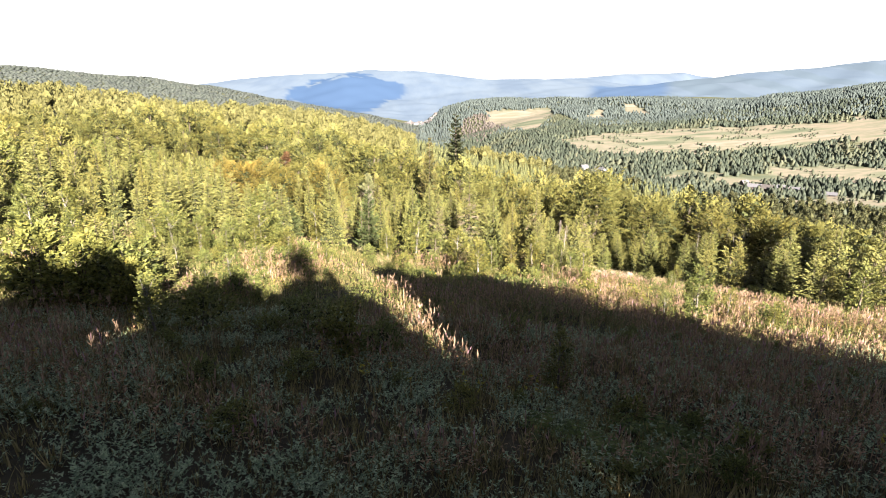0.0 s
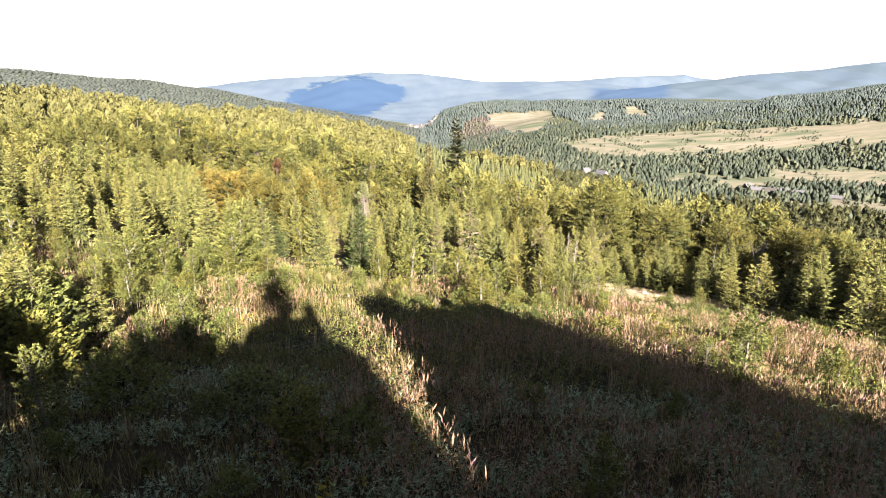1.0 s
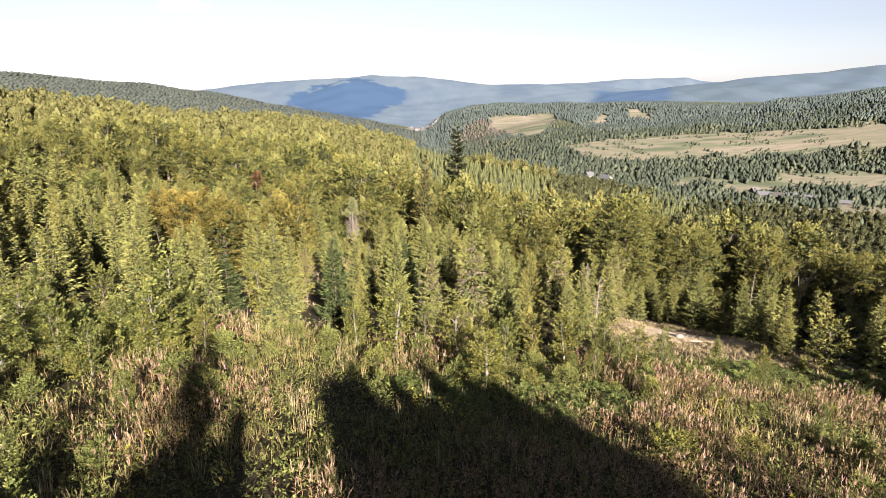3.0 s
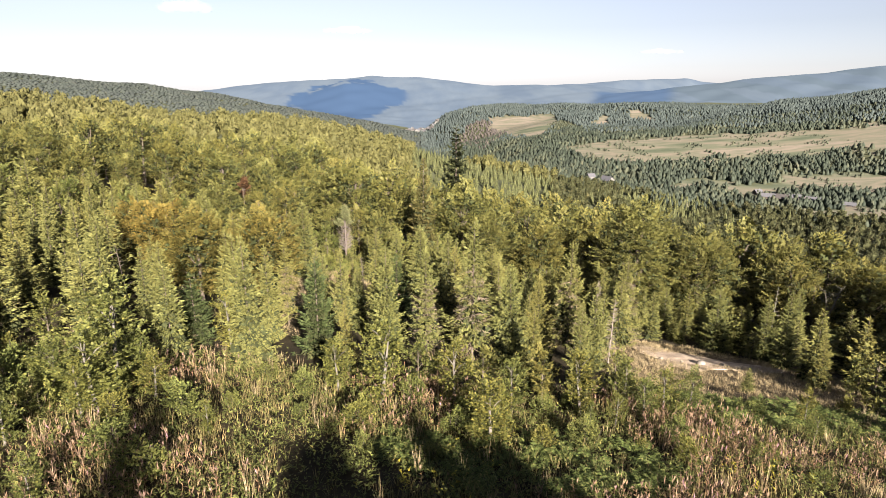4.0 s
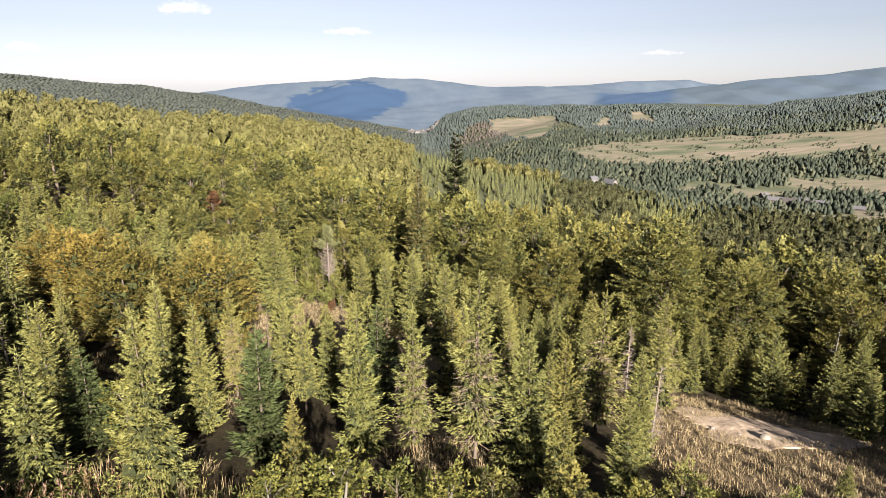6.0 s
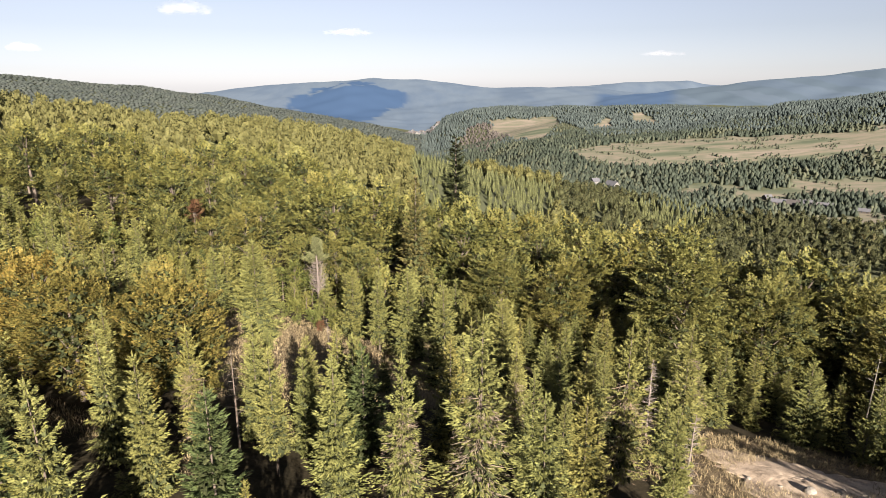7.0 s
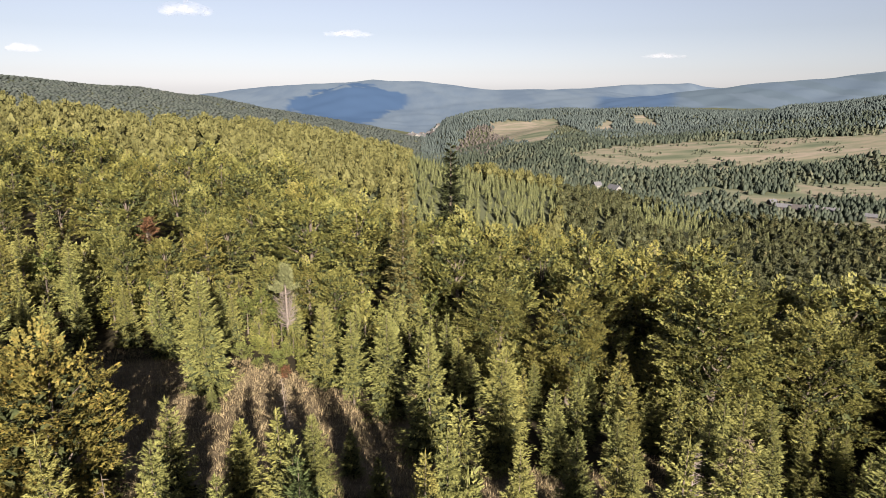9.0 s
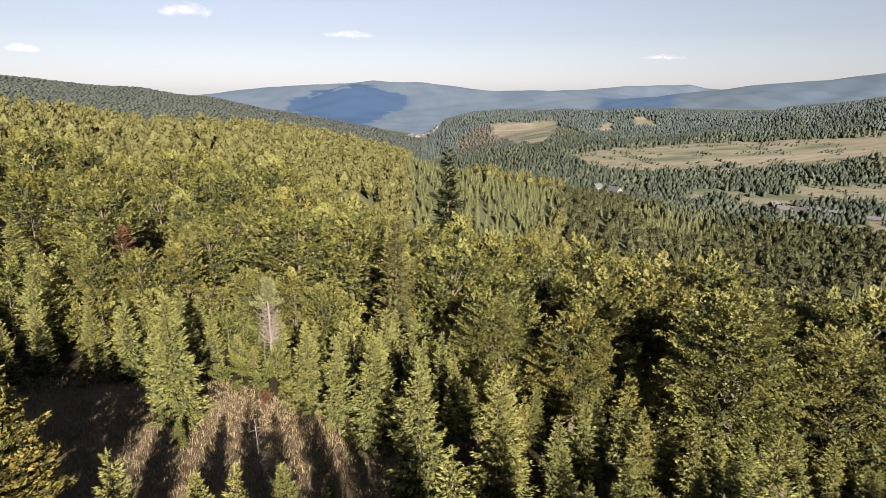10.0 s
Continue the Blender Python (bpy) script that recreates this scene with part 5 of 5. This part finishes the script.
p = sprinkle(9000, -30, 55, 8, 72, lambda x, y: fern_bed(x, y))
sow("ferns", [fern(340 + i) for i in range(4)], p[:1500], 0.8, 1.3, FERN, "dense bracken fern beds, fresh green", "ferns")
p = sprinkle(36000, -40, 45, 60, 112, lambda x, y: glade(x, y) | (n1(x, y) > 0.75))
sow("dry_grass", [blade_tuft(350 + i, 10, 0.36, 0.030, 0.6, 0.9) for i in range(5)], p, 0.6, 1.2, DRYGRASS, "pale dry grass in the woodland glades", "grass")
p = sprinkle(2600, -40, 50, 18, 66, lambda x, y: (n2(x - 17, y) > 0.66))
sow("reed_grass", [blade_tuft(360 + i, 14, 1.2, 0.05, 0.5, 0.25) for i in range(4)], p, 0.7, 1.15, DRYGRASS, "straw-coloured clumps of reed grass", "grass")
p = sprinkle(1500, -40, 45, 14, 62, lambda x, y: n1(x - 40, y) > 0.7)
sow("goldenrod", [leafy_herb(370 + i, 16, 0.7, 0.13) for i in range(4)], p, 0.8, 1.4, YELLOW, "yellow-green shoots of goldenrod", "herbs")

# ---- bare sand patch, stones, dead trees ----


SAND_X, SAND_Y = 27.2, 81.4


def sand_patch():
    """Washed-out bank of pale soil with gullies and a ragged edge, bedded into the slope."""
    n, m = 120, 26
    v = [[SAND_X, SAND_Y, hz(SAND_X, SAND_Y) + 0.05]]
    for j in range(1, m + 1):
        u = j / m
        for i in range(n):
            a = 6.283 * i / n
            k = 1 + 0.14 * math.sin(3 * a + 1) + 0.10 * math.sin(5 * a) + 0.16 * u * noise.noise(Vector((3 * math.cos(a), 3 * math.sin(a), 4.0))) + 0.14 * u * noise.noise(Vector((9 * math.cos(a), 9 * math.sin(a), 1.0)))
            ex, ey = 6.8 * k * u * math.cos(a), 4.5 * k * u * math.sin(a)
            x, y = SAND_X + ex * 0.98 + ey * 0.2, SAND_Y - ex * 0.2 + ey * 0.98
            gully = 0.10 * noise.noise(Vector((x * 1.6, y * 0.5, 0))) + 0.05 * noise.noise(Vector((x * 4, y * 3, 7)))
            v.append([x, y, hz(x, y) + 0.05 + 0.05 * (1 - u * u) + gully * (1 - 0.5 * u) - (0.0 if j < m else 0.25)])
    f = [(0, 1 + i, 1 + (i + 1) % n) for i in range(n)]
    for j in range(m - 1):
        for i in range(n):
            a, b = 1 + j * n + i, 1 + j * n + (i + 1) % n
            f += [(a, a + n, b + n), (a, b + n, b)]
    return tagged(new("sand_patch", mesh_from("sand_patch", v, f, SAND, True)), "bare patch of pale washed-out sandy soil", "bare soil", kind="structure")


sand_patch()
g_ = np.random.default_rng(500)
x, y = SAND_X + g_.normal(0, 3.2, 200), SAND_Y - 0.6 + g_.normal(0, 1.9, 200)
strew_many("rubble", [(v_ * (0.5, 0.5, 0.35), f_) for v_, f_ in (far_dome(520 + i) for i in range(3))], np.stack([x, y, height(x, y) + 0.03], -1), g_.uniform(0.06, 0.2, 200), STONE, "small broken stones strewn over the sandy bank", "stones")


def stone(x, y, size, seed):
    bm = bmesh.new()
    bmesh.ops.create_icosphere(bm, subdivisions=2, radius=size)
    g = np.random.default_rng(seed)
    ax = g.normal(0, 1, (6, 3))
    for v in bm.verts:
        d = v.co.normalized()
        k = 1 - 0.18 * max(0.0, max(float(np.dot(unit(a), d)) for a in ax) - 0.6) / 0.4 + 0.10 * noise.noise(v.co * 3 / size + Vector((seed, 0, 0)))
        v.co = Vector((d.x * k * size * 1.2, d.y * k * size, d.z * k * size * 0.75))
    me = bpy.data.meshes.new("stone")
    bm.to_mesh(me)
    bm.free()
    me.materials.append(STONE)
    ob = tagged(new("stone", me), "pale boulder lying on the sandy bank" if size > 0.3 else "small pale stone on the sandy bank", "stone", "stones on the bank")
    ob.matrix_basis = pose(x, y, hz(x, y) + size * 0.42, 0, 0, seed * 37)
    return ob


for i, (x, y, r) in enumerate(((25.8, 78.9, 0.42), (28.0, 79.2, 0.25), (28.9, 80.0, 0.16), (30.0, 79.4, 0.22), (24.3, 79.6, 0.14), (22.6, 80.6, 0.18), (31.2, 79.0, 0.2))):
    stone(x, y, r, i + 1)


def dead_tree(name, label, x, y, h, rad, seed, twigs, broken=False, mat=DEADWOOD, from_u=0.15):
    """Bare trunk with short dead side branches."""
    g = np.random.default_rng(seed)
    t = Soup()
    lean = g.normal(0, 0.02, 2)
    at = lambda u: np.array((lean[0] * h * u, lean[1] * h * u, h * u))
    t.limb([at(u) for u in (-0.04, 0.1, 0.5, 0.98)], [rad * 1.3, rad, rad * 0.75, rad * (0.6 if broken else 0.12)], 7)
    ob = thing(name, label, "dead tree")
    part("trunk", t.mesh("trunk", mat, True), ob)
    b = Soup()
    for i in range(twigs):
        u = from_u + (0.97 - from_u) * (i + g.random()) / twigs
        a = g.uniform(0, 6.283)
        L = (0.24 * h if broken else 0.13 * h) * (1.15 - u) * g.uniform(0.6, 1.3) + 0.15
        o = unit(np.array((math.cos(a), math.sin(a), g.uniform(-0.1, 0.4))))
        p0, p1 = at(u), at(u) + o * L * 0.6
        p2 = p1 + (o + UP * g.uniform(-0.3, 0.3)) * L * 0.4
        b.limb([p0, p1, p2], [rad * 0.22 + 0.008, rad * 0.14 + 0.006, 0.004], 4, None if i == 0 else 0)
        side = unit(np.cross(o, UP))
        for sg in (-1, 1):
            b.poly([p0 + o * L * 0.4, p0 + o * L * 0.46, p1 + side * sg * L * 0.35])
    part("branches", b.mesh("branches", mat), ob)
    ob.matrix_basis = pose(x, y, hz(x, y) - 0.05, 0, 0, seed * 20)
    return ob


def bare_stemmed_pine(x, y, h):
    """Bleached stem with whorls of rising dead boughs under a small living crown."""
    g, t, b, c = np.random.default_rng(5), Soup(), Soup(), Soup()
    t.limb([UP * h * u for u in (-0.03, 0.2, 0.5, 0.68, 0.97)], [0.21, 0.18, 0.145, 0.10, 0.03], 8)
    first = True
    for z in np.arange(0.30, 0.68, 0.045):
        a0 = g.uniform(0, 6.283)
        for q in range(6):
            a, L = a0 + q * 1.047 + g.normal(0, 0.2), g.uniform(0.7, 1.5)
            o = np.array((math.cos(a), math.sin(a), 0.35))
            p = UP * h * (z + g.normal(0, 0.006))
            b.limb([p, p + o * L * 0.55, p + o * L + UP * 0.22 * L], [0.05, 0.032, 0.009], 4, None if first else 0)
            first = False
            for w in (0.5, 0.7, 0.85):
                s_ = unit(np.cross(o, UP)) * g.choice((-1, 1))
                p0 = p + o * L * w + UP * 0.2 * L * max(0, w - 0.55)
                b.limb([p0, p0 + (o * 0.5 + s_) * L * 0.22], [0.018, 0.007], 3, 0)
    for i in range(44):
        u = 0.66 + 0.33 * (i + g.random()) / 44
        a, L = g.uniform(0, 6.283), (1.45 * (1.06 - u) / 0.4) * g.uniform(0.6, 1.15)
        o = np.array((math.cos(a), math.sin(a), 0.55))
        p = UP * h * u
        t.limb([p, p + o * L * 0.6, p + o * L], [0.03, 0.02, 0.006], 4, 16)
        for w in np.linspace(0.4, 1.0, 5):
            n_ = 34
            at = p + o * L * w + g.normal(0, 0.09, (n_, 3))
            way = unit_rows(o * 0.7 + UP * 0.35 + g.normal(0, 0.6, (n_, 3)))
            across = unit_rows(np.cross(way, g.normal(0, 1, (n_, 3)))) * 0.028
            c.tris(np.stack([at - across, at + across, at + way * g.uniform(0.22, 0.42, (n_, 1))], 1).reshape(-1, 3))
    ob = thing("pine", "bleached bare-stemmed pine with dead boughs below a green crown", "tree")
    part("trunk", t.mesh("trunk", DEADWOOD, True), ob, "bleached trunk")
    part("dead_boughs", b.mesh("dead_boughs", DEADWOOD), ob)
    part("crown", c.mesh("crown", PINE), ob)
    ob.matrix_basis = pose(x, y, hz(x, y) - 0.05, 0, 0, 25)


bare_stemmed_pine(-14.5, 115.4, 9.7)
dead_tree("dead_sapling", "thin dead grey sapling in the dry glade", -8.8, 93.4, 5.0, 0.05, 6, 40, False, DEADWOOD, 0.1)
dead_tree("dead_spruce", "grey dead spruce with bare twigs by the sand", 17.4, 86.6, 7.0, 0.08, 7, 110, False, DEADWOOD, 0.1)
dead_tree("dead_spruce", "grey dead spruce with bare twigs by the sand", 15.6, 75.0, 6.5, 0.08, 8, 80, False, DEADWOOD, 0.1)
for x, y, h, sd in ((-40, 108, 7, 9), (47.5, 97.5, 10, 11), (56, 96, 8, 12), (-24, 70, 6.5, 13), (-10.4, 74.6, 7, 16)):
    dead_tree("bare_tree", "slender bare grey stem between living trees", x, y, h, 0.075, sd, 16, False, BARK, 0.4)


def forked_tree(x, y, h):
    """Pale trunk that forks into two rising limbs with bare side branches."""
    g, t, b = np.random.default_rng(19), Soup(), Soup()
    t.limb([UP * h * u for u in (-0.03, 0.25, 0.55)], [0.22, 0.17, 0.14], 8)
    for j, way in enumerate((np.array((-0.30, -0.1, 1.0)), np.array((0.34, 0.0, 1.0)))):
        pts = [UP * h * 0.55 + way * h * v for v in (0, 0.14, 0.30, 0.44)]
        t.limb(pts, [0.11, 0.09, 0.06, 0.02], 6, 16)
        for i in range(9):
            p = pts[1] + (pts[3] - pts[1]) * g.random()
            o = unit(np.array((*g.normal(0, 1, 2), 0.7)))
            b.limb([p, p + o * 0.6, p + o * 1.2 + UP * 0.2], [0.03, 0.02, 0.005], 4, None if i + j == 0 else 0)
    ob = thing("forked_tree", "pale forked beech trunk before the dark wood", "tree")
    part("trunk", t.mesh("trunk", PALE_BARK, True), ob)
    part("branchwork", b.mesh("branchwork", PALE_BARK), ob)
    ob.matrix_basis = pose(x, y, hz(x, y) - 0.05, 0, 0, 10)


forked_tree(48.2, 95.0, 9.5)
dead_tree("bare_tree", "slender pale stem at the edge of the dark wood", 42.4, 96.6, 9.0, 0.09, 17, 14, False, PALE_BARK, 0.5)

red_bush = tree_kind("red_bush", "small bush reddened by autumn at the glade edge", "bush", "", broadleaf_meshes(1.6, 0.5, 140, 5, 70, 9, 0.14, 0.05, RED, BARK, 0.6, 0.3))
red_bush.matrix_basis = pose(-12.5, 106.6, hz(-12.5, 106.6) - 0.03)
red_tree = tree_kind("cherry_tree", "wild cherry with reddened foliage among beeches", "tree", "", broadleaf_meshes(13.0, 1.3, 141, 6, 90, 18, 0.24, 0.72, RED, BARK, 0.7, 0.7, limbs=5, lobe=0.5, core=0.0))
red_tree.matrix_basis = pose(-32.2, 123.0, 5.6 - 13.0)

# ---- farmsteads in the valley ----
PLASTER = solid_material("pale_plaster", [(0.3, (0.11, 0.105, 0.10)), (0.7, (0.16, 0.155, 0.145))], 0.6, 0.9, 0.1)
PLANKS = solid_material("grey_boards", [(0.3, (0.045, 0.038, 0.032)), (0.7, (0.085, 0.072, 0.060))], 1.5, 0.9, 0.2, (6, 6, 0.3))
TIN = solid_material("weathered_roof", [(0.3, (0.060, 0.060, 0.068)), (0.7, (0.10, 0.10, 0.11))], 0.8, 0.7, 0.1)
SLATE = solid_material("dark_roof", [(0.3, (0.05, 0.046, 0.046)), (0.7, (0.085, 0.076, 0.072))], 0.8, 0.7, 0.1)
GLASS = solid_material("dark_pane", [(0.3, (0.02, 0.025, 0.03)), (0.7, (0.04, 0.045, 0.05))], 1, 0.15, 0.0)


def box_mesh(name, x0, x1, y0, y1, z0, z1, mat):
    v = [(x, y, z) for x in (x0, x1) for y in (y0, y1) for z in (z0, z1)]
    f = [(0, 1, 3, 2), (4, 6, 7, 5), (0, 4, 5, 1), (2, 3, 7, 6), (0, 2, 6, 4), (1, 5, 7, 3)]
    return mesh_from(name, v, np.array(f), mat)


def house(x, y, w, d, h, rise, turn, wall, roof, label, name="farmhouse"):
    ob = thing(name, label, "house", "farm buildings")
    part("wall", box_mesh("wall", -w / 2, w / 2, -d / 2, d / 2, -1.2, h, wall), ob)
    e, t = 0.6, 0.18
    s = Soup()
    A = np.array
    for sg in (-1, 1):
        lo, hi = sg * (d / 2 + e), h + rise
        q = [A((-w / 2 - e, lo, h - 0.3)), A((w / 2 + e, lo, h - 0.3)), A((w / 2 + e, 0, hi)), A((-w / 2 - e, 0, hi))]
        s.poly(q)
        s.poly([p + UP * t for p in reversed(q)])
        s.poly([q[0], q[0] + UP * t, q[1] + UP * t, q[1]])
        for a, b in ((q[0], q[3]), (q[1], q[2])):
            s.poly([a, b, b + UP * t, a + UP * t])
    part("roof", s.mesh("roof", roof), ob)
    for sx in (-1, 1):
        g = Soup()
        g.poly([A((sx * w / 2, -d / 2, h)), A((sx * w / 2, d / 2, h)), A((sx * w / 2, 0, h + rise))])
        part("gable", g.mesh("gable", wall), ob)
    nwin = max(1, int(w / 3.5))
    for i in range(nwin):
        cx = -w / 2 + w * (i + 0.5) / nwin
        part("window", box_mesh("window", cx - 0.5, cx + 0.5, -d / 2 - 0.05, -d / 2 + 0.1, h * 0.35, h * 0.35 + 1.3, GLASS), ob)
    part("door", box_mesh("door", w / 2 - 1.7, w / 2 - 0.7, -d / 2 - 0.06, -d / 2 + 0.1, 0, 2.0, PLANKS), ob)
    part("chimney", box_mesh("chimney", w * 0.2 - 0.3, w * 0.2 + 0.3, -0.3 + d * 0.12, 0.3 + d * 0.12, h + rise * 0.4, h + rise + 0.9, PLASTER), ob)
    ob.matrix_basis = pose(x, y, hz(x, y), 0, 0, turn)
    return ob


def at_bearing(az, r):
    return CX + r * math.sin(radians(az)), CY + r * math.cos(radians(az))


for az_, r_, w_, d_, h_, rise_, turn_, wl, rf, lb in (
    (29.9, 668, 17, 9, 3.2, 3.4, -28, PLANKS, TIN, "long grey barn with a tin roof"),
    (31.0, 662, 13, 9, 3.4, 4.6, -50, PLANKS, SLATE, "dark boarded farmhouse with a steep roof"),
    (31.9, 676, 14, 8, 3.0, 3.4, -32, PLANKS, TIN, "grey boarded farmhouse with a grey roof"),
    (32.6, 664, 11, 8, 3.0, 3.2, -20, PLANKS, SLATE, "small dark shed beside the farm"),
    (33.3, 668, 16, 9, 3.2, 3.4, -36, PLANKS, TIN, "grey long house with a light grey roof"),
    (35.9, 662, 15, 7, 2.6, 2.6, -38, PLANKS, TIN, "low grey barn by the field"),
    (29.0, 690, 9, 7, 2.8, 3.0, 10, PLANKS, TIN, "small hay barn with a pale roof"),
):
    house(*at_bearing(az_, r_), 0.8 * w_, 0.85 * d_, 0.85 * h_, 0.85 * rise_, turn_, wl, rf, lb)
house(*at_bearing(15.9, 640), 13, 9, 4.4, 4.2, -60, PLASTER, TIN, "white house with a bluish-grey roof in the woods")
house(*at_bearing(14.3, 655), 8, 7, 5.0, 3.0, 20, PLASTER, TIN, "small white house among spruces")
for i in range(16):
    house(*at_bearing(-3.6 + 0.19 * i + RNG.uniform(-0.05, 0.05), 1690 + RNG.uniform(-40, 60)), RNG.uniform(10, 16), 9, 5, 4, RNG.uniform(0, 180), PLASTER, TIN if i % 3 else SLATE, "tiny white house of the distant village", "village_house")

# ---- clouds ----


def cloud_material(name):
    """Thin vapour, torn into wisps."""
    m, n, k = material(name)
    d, t, mx, out = n.new("ShaderNodeBsdfDiffuse"), n.new("ShaderNodeBsdfTransparent"), n.new("ShaderNodeMixShader"), n.new("ShaderNodeOutputMaterial")
    co, wisp = n.new("ShaderNodeTexCoord"), n.new("ShaderNodeTexNoise")
    wisp.inputs["Scale"].default_value, wisp.inputs["Detail"].default_value = 0.018, 6
    r = ramp(n, [(0.36, (0.962, 0.962, 0.962)), (0.62, (0.994, 0.994, 0.994))])
    d.inputs["Color"].default_value = (0.64, 0.57, 0.57, 1)
    k.new(co.outputs["Object"], wisp.inputs["Vector"])
    k.new(wisp.outputs["Fac"], r.inputs[0])
    k.new(r.outputs[0], mx.inputs[0])
    k.new(d.outputs[0], mx.inputs[1])
    k.new(t.outputs[0], mx.inputs[2])
    k.new(mx.outputs[0], out.inputs[0])
    return m


THIN = cloud_material("thin_cloud")


def cloud(az, tan, width, high, seed):
    """A loose heap of thin overlapping puffs with a flat base."""
    g = np.random.default_rng(seed)
    x, y = at_bearing(az, 4450)
    vs, fs, n = [], [], 0
    bm = bmesh.new()
    bmesh.ops.create_icosphere(bm, subdivisions=2, radius=1.0)
    ball = np.array([v.co[:] for v in bm.verts])
    tri = np.array([[v.index for v in f.verts] for f in bm.faces])
    bm.free()
    for i in range(4):
        u = (i + g.uniform(-0.2, 0.2) - 1.5) / 2
        k = max(0.05, 1 - abs(u)) ** 0.6 * g.uniform(0.6, 1.0)
        q = ball * (1 + 0.15 * g.normal(0, 1, (len(ball), 1)))
        q = q * (width * (0.10 + 0.16 * k) * g.uniform(0.8, 1.2), high * 0.3, high * (0.14 + 0.24 * k))
        vs.append(q + (u * width * 0.36, g.normal(0, 0.2) * high, high * 0.24 * k))
        fs.append(tri + n)
        n += len(q)
    me = mesh_from("cloud", np.vstack(vs), np.vstack(fs), THIN, True)
    ob = tagged(new("cloud", me), "small thin white cumulus cloud", "cloud", "fair-weather clouds", "structure")
    ob.matrix_basis = pose(x, y, CZ + tan * 4450, 0, 0, -az)


for i, (az_, tn, w_, hh) in enumerate(((-22.2, 0.104, 400, 140), (-34.0, 0.047, 240, 80), (19.2, 0.044, 300, 60), (-8.8, 0.078, 380, 80))):
    cloud(az_, tn, w_, hh, 400 + i)
